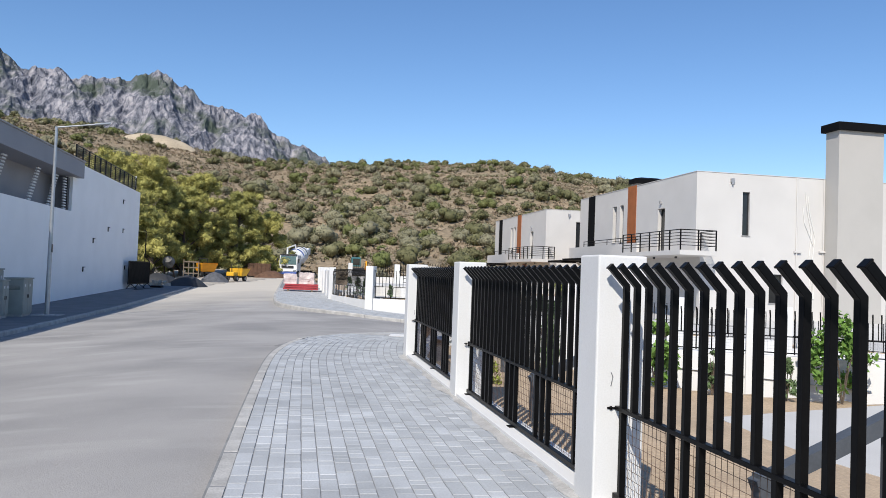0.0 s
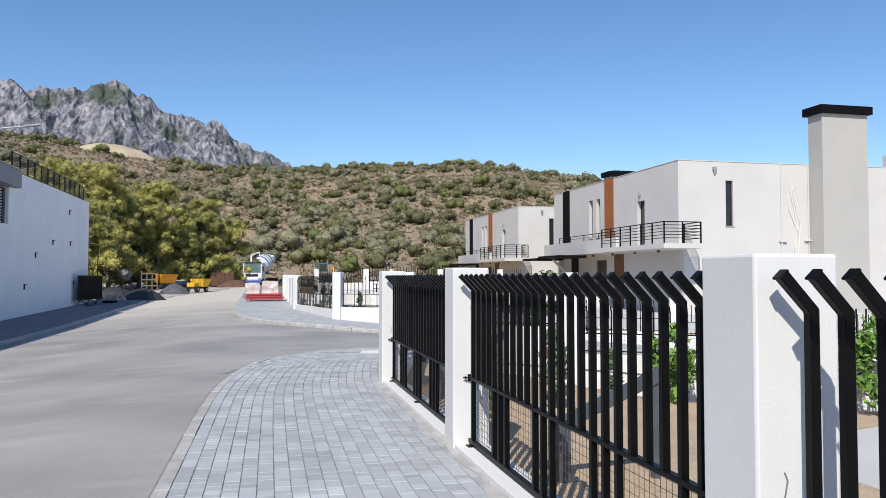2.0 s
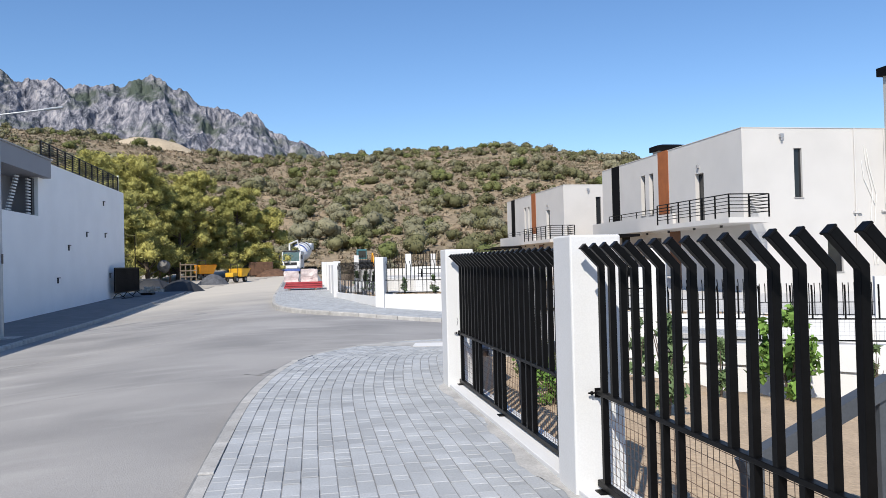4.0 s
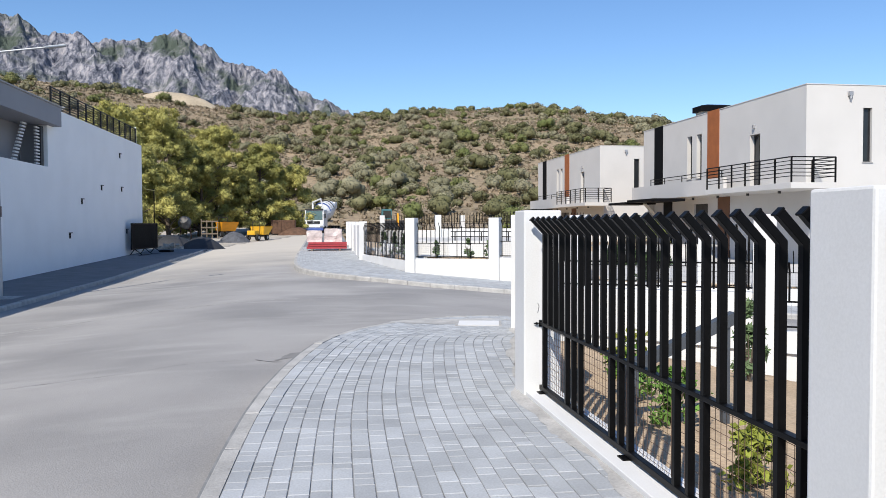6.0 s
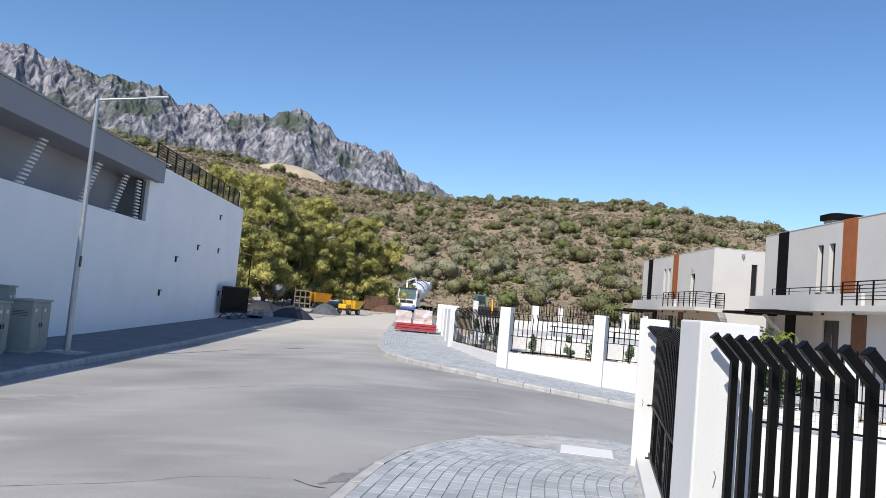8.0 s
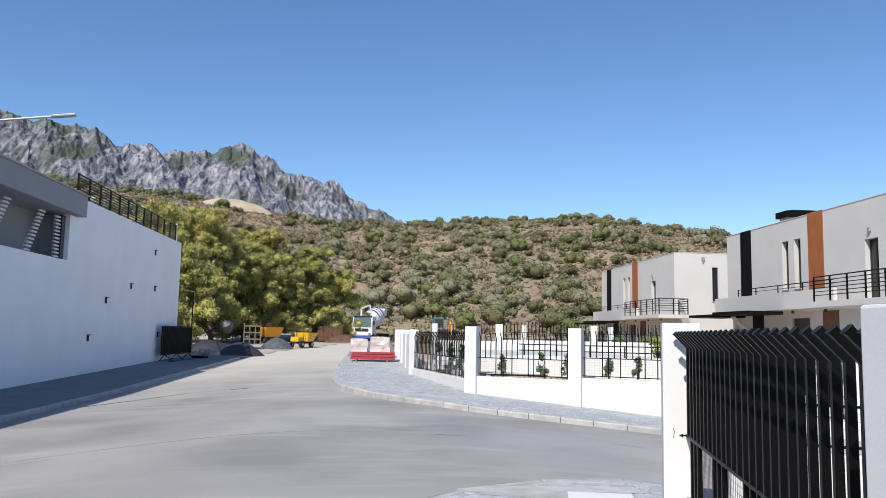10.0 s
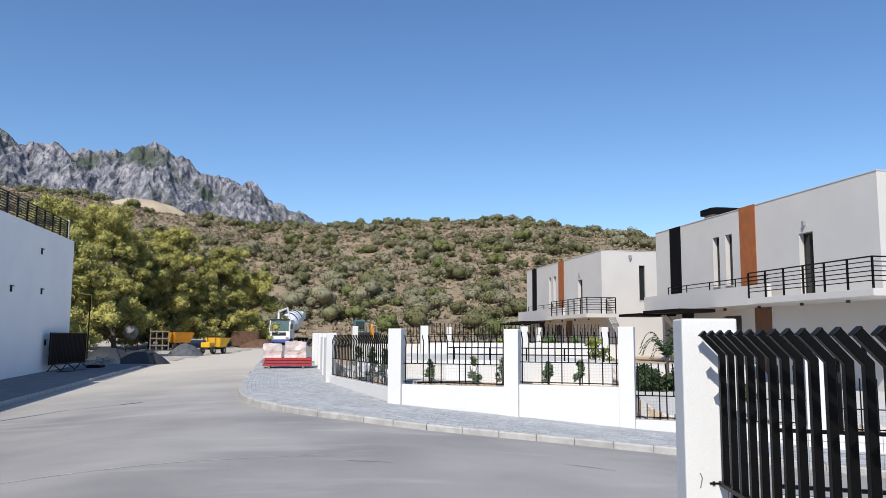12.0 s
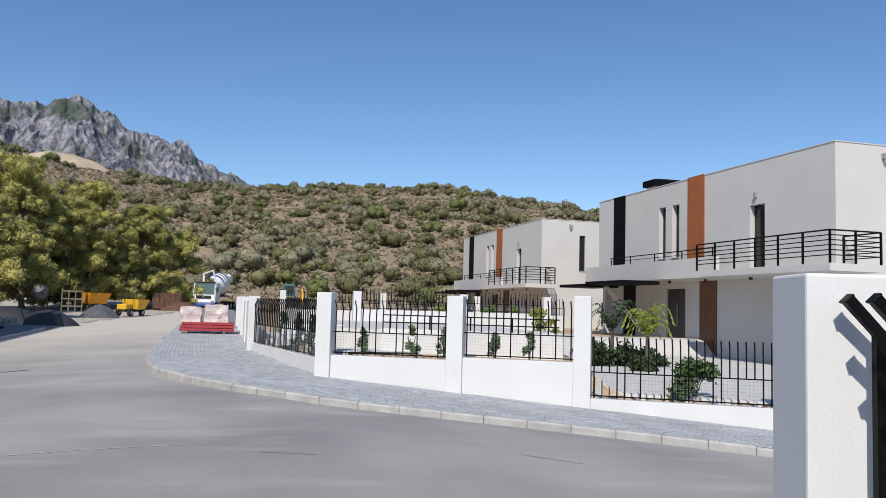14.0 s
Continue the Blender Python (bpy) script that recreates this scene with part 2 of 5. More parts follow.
def land_z(x, y):
    """The ground: the flat of the estate, sunk below its paved and planted parts, and the scrub hill that rises behind."""
    flat = road_z(x, y) - 0.10
    flat = flat - 1.3 * smooth(-9.5, -8.0, x) * smooth(66, 61, y) * smooth(60, 50, x) - 0.6 * smooth(-8.0, -9.5, x) * smooth(60, 57, y) - 0.25 * smooth(-8, -6, x) * smooth(70, 60, x) * smooth(61, 66, y) * smooth(104, 96, y)
    az = np.degrees(np.arctan2(x, y))
    crest = np.interp(az, (-60, -32, -23, -20, -14, -8, -4, 1, 4, 7, 11, 14.5, 19.3, 23.7, 26, 30, 43, 60), (75, 62, 55, 52, 51, 47, 44, 43, 43.5, 46, 46, 47, 43.5, 40.5, 37, 32, 24, 12))
    dist = np.hypot(x, y)
    foot = np.interp(az, (-60, -22, -5, 10, 25, 60), (85, 104, 112, 105, 100, 96))
    lin = np.clip((dist - foot) / (320 - foot), 0, 1)
    rise = smooth(0, 1, lin) * 0.4 + 0.6 * lin
    up = crest * rise - np.clip(dist - 325, 0, 200) * 0.4
    up = np.where(y > 0, up * smooth(-70, -55, az) * smooth(75, 60, az), 0)
    lumps = 2.0 * fbm(x, y, 26.0, 4) * smooth(0.02, 0.2, rise) * (y > 0) * smooth(1.0, 0.8, rise)
    return flat + up + lumps


def axis(lo, hi, near_lo, near_hi, step, growth=1.12):
    a = list(np.arange(near_lo, near_hi + 0.001, step))
    d = step
    while a[-1] < hi:
        d *= growth
        a.append(a[-1] + d)
    d = step
    while a[0] > lo:
        d *= growth
        a.insert(0, a[0] - d)
    return np.array(a)


def sheet(name, xs, ys, zf, material):
    X, Y = np.meshgrid(xs, ys)
    Z = zf(X, Y)
    n, m = len(xs), len(ys)
    verts = np.stack([X, Y, Z], -1).reshape(-1, 3)
    i = (np.arange(m - 1)[:, None] * n + np.arange(n - 1)[None, :]).reshape(-1)
    faces = np.stack([i, i + 1, i + n + 1, i + n], -1)
    ob = mesh_ob(name, verts.tolist(), faces.tolist(), material)
    ob.data.shade_smooth()
    return ob


ground = tagged(sheet("ground", axis(-3000, 3000, -150, 200, 2.0), axis(-2000, 3200, -30, 400, 2.0), land_z, HILL), "dry earth of the estate and the scrub-covered hill", "ground", kind="structure")
def road_sheet(name, xs, ys, inside, label):
    X, Y = np.meshgrid(xs, ys)
    Z = road_z(X, Y)
    n, m = len(xs), len(ys)
    verts = np.stack([X, Y, Z], -1).reshape(-1, 3)
    i = (np.arange(m - 1)[:, None] * n + np.arange(n - 1)[None, :]).reshape(-1)
    faces = np.stack([i, i + 1, i + n + 1, i + n], -1)
    mid = verts[faces].mean(1)
    ob = mesh_ob(name, verts.tolist(), faces[inside(mid[:, 0], mid[:, 1])].tolist(), ASPHALT)
    ob.data.shade_smooth()
    return tagged(ob, label, "road", kind="structure")


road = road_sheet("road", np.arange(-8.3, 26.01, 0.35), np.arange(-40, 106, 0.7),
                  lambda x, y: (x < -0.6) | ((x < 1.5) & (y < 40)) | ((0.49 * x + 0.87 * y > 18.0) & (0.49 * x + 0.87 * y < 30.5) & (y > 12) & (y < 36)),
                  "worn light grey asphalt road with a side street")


# ---- backdrop: mountains ----
def mountains():
    az = np.radians(np.linspace(-50, 6, 720))
    ridge_az = (-62, -45, -32, -25.5, -23.5, -22.3, -20, -18.3, -16.4, -14.7, -13.5, -12.1, -10.3, -8.3, -6.3, -3.6, -1.8, 0.9, 3, 6)
    ridge_el = (19, 17, 14.5, 13.3, 13.1, 13.4, 13.0, 12.15, 12.25, 12.1, 11.9, 12.35, 13.05, 12.2, 11.0, 10.65, 9.6, 8.3, 7.0, 4)
    rows = 120
    V = []
    for j in range(rows):
        k = j / (rows - 1)
        arc = az * 2300
        rib = 1 - 2 * np.abs(fbm(arc, np.full_like(az, 240.0 * k), 62.0, 5, 1.0))
        dist = 1500 + 1040 * k - 46 * rib * (0.35 + 0.65 * k)
        x, y = np.sin(az) * dist, np.cos(az) * dist
        top = np.tan(np.radians(np.interp(np.degrees(az), ridge_az, ridge_el))) * 2540
        crag = 1 - np.abs(fbm(x, y * 0.35, 150.0, 6, 3.0)) * 2
        z = top * (0.10 + 0.90 * k ** 1.25) + 34 * (crag - 0.55) * (0.75 - 0.50 * k ** 4) + 16 * (rib - 0.4) * k ** 3 + 15 * fbm(x, y * 0.25, 16.0, 5, 8.0) * (0.4 + 0.4 * k)
        V.append(np.stack([x, y, z], -1))
    V = np.array(V)
    n = V.shape[1]
    i = (np.arange(rows - 1)[:, None] * n + np.arange(n - 1)[None, :]).reshape(-1)
    faces = np.stack([i, i + 1, i + n + 1, i + n], -1)
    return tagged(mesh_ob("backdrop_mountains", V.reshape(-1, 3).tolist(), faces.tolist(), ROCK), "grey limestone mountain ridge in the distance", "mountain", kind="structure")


mountains()

# ---- pavements ----
def curve_through(points, step=0.12):
    """An even polyline along a smooth curve through a few points."""
    p = np.array(points, float)
    q = np.vstack([2 * p[0] - p[1], p, 2 * p[-1] - p[-2]])
    out = []
    for i in range(1, len(q) - 2):
        for t in np.linspace(0, 1, 40, endpoint=False):
            a, b, c, d = q[i - 1], q[i], q[i + 1], q[i + 2]
            out.append(0.5 * (2 * b + (c - a) * t + (2 * a - 5 * b + 4 * c - d) * t ** 2 + (3 * b - a - 3 * c + d) * t ** 3))
    out = np.array(out)
    s = np.r_[0, np.cumsum(np.hypot(*np.diff(out, axis=0).T))]
    k = np.arange(0, s[-1], step)
    return np.stack([np.interp(k, s, out[:, 0]), np.interp(k, s, out[:, 1])], -1)


def left_normals(c):
    d = np.gradient(c, axis=0)
    d /= np.hypot(d[:, 0], d[:, 1])[:, None]
    return np.stack([-d[:, 1], d[:, 0]], -1)


near_kerb = curve_through([(-0.86, -9), (-0.87, 0), (-0.87, 7), (-0.84, 11.5), (-0.78, 13.3), (-0.67, 14.5), (-0.50, 15.8), (-0.24, 17.3), (0.15, 18.4), (0.80, 19.35), (1.65, 19.95), (3.0, 20.15), (4.8, 19.6), (8.0, 17.9), (13.0, 15.1)])
far_kerb = curve_through([(20, 20.6), (12.2, 25.0), (9.0, 26.8), (7.4, 27.6), (6.0, 28.25), (4.7, 28.8), (3.4, 29.35), (2.2, 30.0), (1.2, 31.0), (0.1, 32.7), (-1.15, 35.7), (-1.6, 42), (-1.75, 55), (-1.9, 75), (-2.0, 100)])


def near_z(x, y):
    return -0.10 * smooth(14.5, 19.5, y) - 0.07 * np.clip(x - 2.8, 0, 20)


def far_z(x, y):
    return road_z(x, y) + 0.13 + 0.02 * np.clip(y + 0.578 * x - 31.5, 0, 3)


def fence_x(y):
    """How far the near pavement reaches to the fence."""
    return np.where(y < 13.4, 1.62, 1.62 + (y - 13.4) * 0.2376)


def strip(name, c, width, z, drop, material, label, category):
    """A band to the right of the line c, with an outer face that goes down by drop, set back behind the kerb's face."""
    n = -left_normals(c)
    w = np.broadcast_to(width, len(c))
    rows = [np.c_[c + n * 0.05, z(c[:, 0], c[:, 1]) - drop]]
    for k in np.linspace(0, 1, 24):
        p = c + n * (0.05 + (w - 0.05) * k)[:, None]
        rows.append(np.c_[p, z(p[:, 0], p[:, 1])])
    verts = np.vstack(rows)
    m = len(c)
    i = np.arange(m - 1)
    faces = np.vstack([np.stack([k * m + i, k * m + i + 1, (k + 1) * m + i + 1, (k + 1) * m + i], -1) for k in range(len(rows) - 1)])
    return tagged(mesh_ob(name, verts.tolist(), faces.tolist(), material), label, category, kind="structure")


def inside_near(x, y):
    return (x < fence_x(y) - 0.01) if y < 18.4 else (x < 2.75 or 0.49 * x + 0.87 * y > 17.45)


def pave_bed():
    """The bed under the blocks, from the kerb to the fence and round the corner."""
    c = near_kerb[(near_kerb[:, 0] < 11)][::3]
    edge = [(float(fence_x(np.array(y))), y) for y in np.linspace(-9, 18.3, 60)] + [(2.95 + 0.871 * k, 18.2 - 0.491 * k) for k in np.linspace(0.2, 9.5, 20)]
    e = np.array(edge)
    se, sc = np.linspace(0, 1, len(e)), np.linspace(0, 1, len(c))
    keyed = np.interp(sc, (0, 0.78, 1), (0, 0.75, 1))
    e = np.stack([np.interp(keyed, se, e[:, 0]), np.interp(keyed, se, e[:, 1])], -1)
    verts, faces = [], []
    for a, b in zip(c, e):
        for k in np.linspace(0, 1, 9):
            p = a + (b - a) * k
            verts.append((p[0], p[1], float(near_z(p[0], p[1])) - 0.0065))
    for i in range(len(c) - 1):
        for k in range(8):
            faces.append((i * 9 + k, i * 9 + k + 1, i * 9 + k + 10, i * 9 + k + 9))
    return tagged(mesh_ob("pavement", verts, faces, JOINT), "pavement of grey concrete blocks laid in curved rows", "pavement", kind="structure")


pavement = pave_bed()


def paver_solid(corners, z, h=0.03):
    """A block from four corners, with a small chamfer round its top."""
    c = np.array(corners)
    m = c.mean(0)
    inner = m + (c - m) * (1 - 0.005 / np.maximum(np.hypot(*(c - m).T), 0.02))[:, None]
    v = [(*p, z(*p) - h) for p in c] + [(*p, z(*p) - 0.004) for p in c] + [(*p, z(*p)) for p in inner]
    f = [(8, 9, 10, 11)] + [(a, (a + 1) % 4, (a + 1) % 4 + 4, a + 4) for a in range(4)] + [(a + 4, (a + 1) % 4 + 4, (a + 1) % 4 + 8, a + 8) for a in range(4)]
    return v, f


def lay_pavers(parent, c, col, first, last, inside, zf, singles, seed, rows_from=0.0):
    """Rows of blocks of mixed length that run along the line c, offset to its right; singles(x, y): laid one by one."""
    rnd = random.Random(seed)
    n = -left_normals(c)
    s = np.r_[0, np.cumsum(np.hypot(*np.diff(c, axis=0).T))]
    V, F, count = [], [], 0

    def at(u, k):
        x, y = np.interp(k, s, c[:, 0]), np.interp(k, s, c[:, 1])
        return x + np.interp(k, s, n[:, 0]) * u, y + np.interp(k, s, n[:, 1]) * u
    for j in range(first, last):
        u0, u1 = 0.13 + j * col, 0.13 + (j + 1) * col
        k = rows_from + rnd.uniform(0, 0.2)
        while k < s[-1] - 0.4:
            length = rnd.choice((0.09, 0.11, 0.13, 0.13, 0.20, 0.20, 0.28, 0.32)) + rnd.uniform(-0.008, 0.008)
            px, py = at((u0 + u1) / 2, k + length / 2)
            if inside(px, py):
                g, h = [0.002 + rnd.uniform(0, 0.003) for _ in range(4)], [0.003 + rnd.uniform(0, 0.004) for _ in range(4)]
                quad = [at(u1 - g[0], k + h[0]), at(u1 - g[1], k + length - h[1]), at(u0 + g[2], k + length - h[2]), at(u0 + g[3], k + h[3])]
                lift = rnd.gauss(0, 0.0016)
                v, f = paver_solid(quad, lambda a, b: float(zf(a, b)) + lift)
                if count < 300 and singles(px, py):
                    mesh_ob("paver", v, f, PAVER, parent)
                    count += 1
                else:
                    o = len(V)
                    V.extend(v)
                    F.extend(tuple(i + o for i in q) for q in f)
            k += length
    rest = mesh_ob("paver_field", V, F, PAVER, parent)
    return tagged(rest, kind="stuff")


def mortar_strip():
    """Smeared cement between the last row of blocks and the fence plinth."""
    rng = random.Random(8)
    V, F = [], []
    ys = np.arange(-8.9, 18.2, 0.09)
    for k, y in enumerate(ys):
        x1 = float(fence_x(np.array(y))) + 0.01
        w = 0.10 + 0.035 * math.sin(y * 2.1) + 0.03 * math.sin(y * 5.3 + 1) + rng.uniform(-0.012, 0.012)
        for x, lift in ((x1 - w, 0.0022), (x1 - w * 0.6, 0.006), (x1, 0.012)):
            V.append((x, y, float(near_z(x, y)) + lift))
        if k:
            o = 3 * k
            F += [(o - 3, o - 2, o + 1, o), (o - 2, o - 1, o + 2, o + 1)]
    ob = mesh_ob("mortar_strip", V, F, CONCRETE, pavement, "pale smeared mortar along the plinth")
    ob.data.shade_smooth()


mortar_strip()


# kerb stones, one by one
def kerb_line(parent, c, zf, width, drop, material, lo, hi, length=0.75):
    n = -left_normals(c)
    s = np.r_[0, np.cumsum(np.hypot(*np.diff(c, axis=0).T))]
    k = lo

    def at(u, q):
        x, y = np.interp(q, s, c[:, 0]), np.interp(q, s, c[:, 1])
        return x + np.interp(q, s, n[:, 0]) * u, y + np.interp(q, s, n[:, 1]) * u
    rnd = random.Random(5)
    while k < min(hi, s[-1]) - length:
        lift = rnd.gauss(0, 0.004)
        q0, q1 = k + 0.006, k + length - 0.006
        rows = []
        for q in (q0, q0 + 0.02, q1 - 0.02, q1):
            sunk = 0.008 if q in (q0, q1) else 0.0
            prof = ((0.0 + sunk, -drop), (0.0 + sunk, -0.03), (0.022, -sunk), (width, -sunk), (width, -drop))
            rows.append([(*at(u, q), float(zf(*at(u, q))) + z + lift) for u, z in prof])
        v = [p for r in rows for p in r]
        f = [(i * 5 + j, i * 5 + j + 1, i * 5 + j + 6, i * 5 + j + 5) for i in range(3) for j in range(4)] + [(0, 1, 2, 3, 4), (19, 18, 17, 16, 15)]
        mesh_ob("kerb_stone", v, f, material, parent)
        k += length


def inside_far(x, y):
    return (y + 0.578 * x < 35.2) if y < 33.6 else (x < 2.7 - (y - 33.6) * 0.2 if y < 40.6 else x < 1.32)


def reach_far(c):
    out = []
    for (x, y), (nx, ny) in zip(c, -left_normals(c)):
        w = 0.5
        while w < 7 and inside_far(x + nx * w, y + ny * w):
            w += 0.05
        out.append(w)
    return np.array(out)


far_kerb = far_kerb[far_kerb[:, 0] < 13.5]
far_walk = strip("far_pavement", far_kerb, reach_far(far_kerb), lambda x, y: far_z(x, y) - 0.007, 0.14, JOINT, "grey block pavement along the white garden wall", "pavement")

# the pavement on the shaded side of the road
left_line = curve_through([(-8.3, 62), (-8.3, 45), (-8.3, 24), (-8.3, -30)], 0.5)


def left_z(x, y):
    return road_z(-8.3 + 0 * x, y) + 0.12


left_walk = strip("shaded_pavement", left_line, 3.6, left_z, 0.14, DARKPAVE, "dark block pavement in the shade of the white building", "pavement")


# ---- fences ----
PILLAR_LABEL = "square white rendered gate pier of the boundary fence"


def pillar(x, y, z0, z1, rz=0.0, w=0.34, label=PILLAR_LABEL, group="white fence piers"):
    """x, y: the corner nearest to the walker on the road side."""
    t = thing("fence_pillar", x, y, z0, label, "pillar", group, rz=rz)
    h = z1 - z0
    part("shaft", boxes((0, w, 0, w, 0, h), bevel=0.012), WHITE, t)
    rnd_chip = random.Random(int(abs(x * 31 + y * 17) * 10))
    if w == 0.34:
        u, v = rnd_chip.uniform(0.08, 0.26), rnd_chip.uniform(0.7, 1.2)
        bm = bmesh.new()
        tube(bm, [(u, -0.001, v), (u + 0.012, -0.002, v - 0.03), (u, -0.001, v - 0.09)], 0.0035, 5)
        part("wire_end", bm, DARKPAVE, t, "short dark wire end in the render")
    return t


def square_bar(bm, x, y, z0, bend=1.455, tip=(-0.115, 1.585), hx=0.024, hy=0.015):
    tube(bm, [(x, y, z0), (x, y, bend), (x + tip[0], y, tip[1])], 0, flat=(hx, hy))


def steel_panel(x, y, z, length, rz, label):
    """The heavy fence between two near piers: flat bars bent to the road, two rails, wire mesh below. Runs along its own y."""
    t = thing("steel_fence_panel", x, y, z, label, "fence", "steel fence panels", rz=rz)
    n = round(length / 0.165)
    first, step = 0.10, (length - 0.20) / (n - 1)
    mesh_long = mesh_short = cap = None
    for i in range(n):
        low = i % 6 in (0, 1, 2)
        data = mesh_long if low else mesh_short
        if data is None:
            bm = bmesh.new()
            lower = 0.06 if low else 0.66
            pts = [(0, 0, lower), (0, 0, 1.445), (-0.115, 0, 1.568)]
            rings = []
            for (px, py, pz), (dx, dz) in zip(pts, ((1, 0), (0.93, 0.37), (0.75, 0.66))):
                rings.append([bm.verts.new((px + sx * 0.020 * dx, py + sy * 0.019, pz + sx * 0.020 * dz)) for sx, sy in ((-1, -1), (1, -1), (1, 1), (-1, 1))])
            for a, b in zip(rings, rings[1:]):
                for k in range(4):
                    bm.faces.new((a[k], a[(k + 1) % 4], b[(k + 1) % 4], b[k]))
            bm.faces.new(rings[0][::-1])
            bm.faces.new(rings[-1])
            bmesh.ops.bevel(bm, geom=list(bm.edges), offset=0.0025, segments=1, affect="EDGES")
            ob = part("bar", bm, IRON, t)
            if low:
                mesh_long = ob.data
            else:
                mesh_short = ob.data
        else:
            ob = new("bar", data)
            ob.parent = t
        ob.location = (0, first + i * step, 0)
        if cap is None:
            bm = bmesh.new()
            box(bm, -0.023, 0.023, -0.022, 0.022, 0, 0.010, bevel=0.003)
            c = part("end_cap", bm, IRON, ob)
            cap = c.data
        else:
            c = new("end_cap", cap)
            c.parent = ob
        c.matrix_local = pose(-0.115, 0, 1.566, 0, -43, 0)
    part("mid_rail", boxes((-0.022, 0.022, 0.0, length, 0.635, 0.662), bevel=0.003), IRON, t)
    part("bottom_rail", boxes((-0.022, 0.022, 0.0, length, 0.06, 0.10), bevel=0.003), IRON, t)
    for yy in (first, length / 2 + 0.02, length - first):
        part("foot_plate", boxes((-0.06, 0.03, yy - 0.05, yy + 0.05, 0.045, 0.053), (-0.016, 0.016, yy - 0.016, yy + 0.016, 0.05, 0.07)), IRON, t)
    for yy, s in ((0.0, 1), (length, -1)):
        bm = bmesh.new()
        box(bm, -0.026, 0.026, min(yy, yy + s * 0.008), max(yy, yy + s * 0.008), 0.615, 0.675)
        tube(bm, [(-0.02, yy + s * 0.02, 0.648), (-0.075, yy + s * 0.02, 0.648)], 0.006, 6)
        tube(bm, [(-0.045, yy + s * 0.02, 0.648), (-0.058, yy + s * 0.02, 0.648)], 0.013, 6)
        part("wall_bracket", bm, IRON, t)
    bm = bmesh.new()
    for k in range(int(length / 0.055)):
        yy = 0.03 + k * 0.055
        tube(bm, [(0.03, yy, 0.10), (0.03, yy, 0.64)], 0.0018, 4)
    for k in range(10):
        zz = 0.11 + k * 0.055
        tube(bm, [(0.033, 0.02, zz), (0.033, length - 0.02, zz)], 0.0018, 4)
    part("wire_mesh", bm, WIRE, t, "rusty welded wire mesh")
    return t


WIRE = mat("wire", (0.16, 0.10, 0.07), 0.6, 0.2, 20, 0.0, metal=0.4)
PX = 1.605
for y in (-4.54, -0.09, 4.355, 8.825, 13.235):
    pillar(PX, y, -0.02, 1.645)
for y in (-4.2, 0.25, 4.695, 9.165):
    steel_panel(1.765, y, 0, 4.12 if y != 9.165 else 4.07, 0, "black steel fence panel with outward-bent flat bars")
    tagged(part("plinth", boxes((1.62, 1.93, y + 0.001, y + (4.128 if y != 9.165 else 4.068), -0.2, 0.045), bevel=0.006), WHITE), "low white concrete plinth under the steel fence", "plinth", "fence plinths")
pillar(2.675, 18.19, -0.25, 1.665, rz=-18)
steel_panel(1.80, 13.58, 0, 4.69, -13.4, "black steel fence panel bending round the street corner")
pl = part("plinth", boxes((-0.15, 0.16, 0, 4.68, -0.25, 0.045), bevel=0.006), WHITE)
pl.matrix_world = pose(1.79, 13.578, 0, 0, 0, -13.4)
tagged(pl, "low white concrete plinth under the steel fence", "plinth", "fence plinths")


def wavy_fence(x, y, z, length, rz, height=1.25, gates=(), label="black wrought-iron fence with curved round bars", gap=0.165, thick=0.015):
    """The garden fence: round bars with a curled top, two rails. Runs along its own x, its outer side to -y."""
    t = thing("garden_fence", x, y, z, label, "fence", "garden fences", rz=rz)
    n = max(2, round(length / gap))
    data = {}
    mid = height * 0.42
    for i in range(n + 1):
        low = i % 6 in (0, 3, 4) or i == n
        if low not in data:
            bm = bmesh.new()
            pts = [(0, 0, 0.02 if low else mid)] + [(0, 0.0, height * 0.74), (0, 0.016, height * 0.81), (0, 0.012, height * 0.87), (-0.008, -0.03, height * 0.935), (-0.012, -0.045, height)]
            tube(bm, pts, thick, 6)
            ob = part("bar", bm, IRON, t)
            data[low] = ob.data
        else:
            ob = new("bar", data[low])
            ob.parent = t
        ob.location = (0.06 + i * (length - 0.12) / n, 0, 0)
    for zz in (mid, 0.05):
        part("rail", boxes((0.0, length, -0.012, 0.012, zz - 0.012, zz + 0.012)), IRON, t)
    bm = bmesh.new()
    for k in range(int(length / 0.07)):
        tube(bm, [(0.04 + k * 0.07, 0.015, 0.06), (0.04 + k * 0.07, 0.015, mid)], 0.002, 3)
    for k in range(int(mid / 0.07)):
        tube(bm, [(0.02, 0.015, 0.06 + k * 0.07), (length - 0.02, 0.015, 0.06 + k * 0.07)], 0.002, 3)
    part("wire_mesh", bm, GREYWIRE, t, "thin grey wire mesh")
    return t


GREYWIRE = mat("galvanised_wire", (0.45, 0.45, 0.46), 0.5, 0.1, 20, 0.0, metal=0.6)


def white_wall(x, y, length, rz, z0, z1, thick=0.2, slope=0.0, name="garden_wall", label="white rendered garden wall below the iron fence", cat="wall"):
    """A low wall along its own x from (x, y); its foot falls by slope per metre."""
    bm = bmesh.new()
    vs = box(bm, 0, length, 0, thick, z0, z1)
    for i in (1, 2):
        vs[i].co.z -= slope * length
    bmesh.ops.bevel(bm, geom=list(bm.edges), offset=0.006, segments=1, affect="EDGES")
    ob = part(name, bm, WHITE)
    ob.matrix_world = pose(x, y, 0, 0, 0, rz)
    return tagged(ob, label, cat, "garden walls")


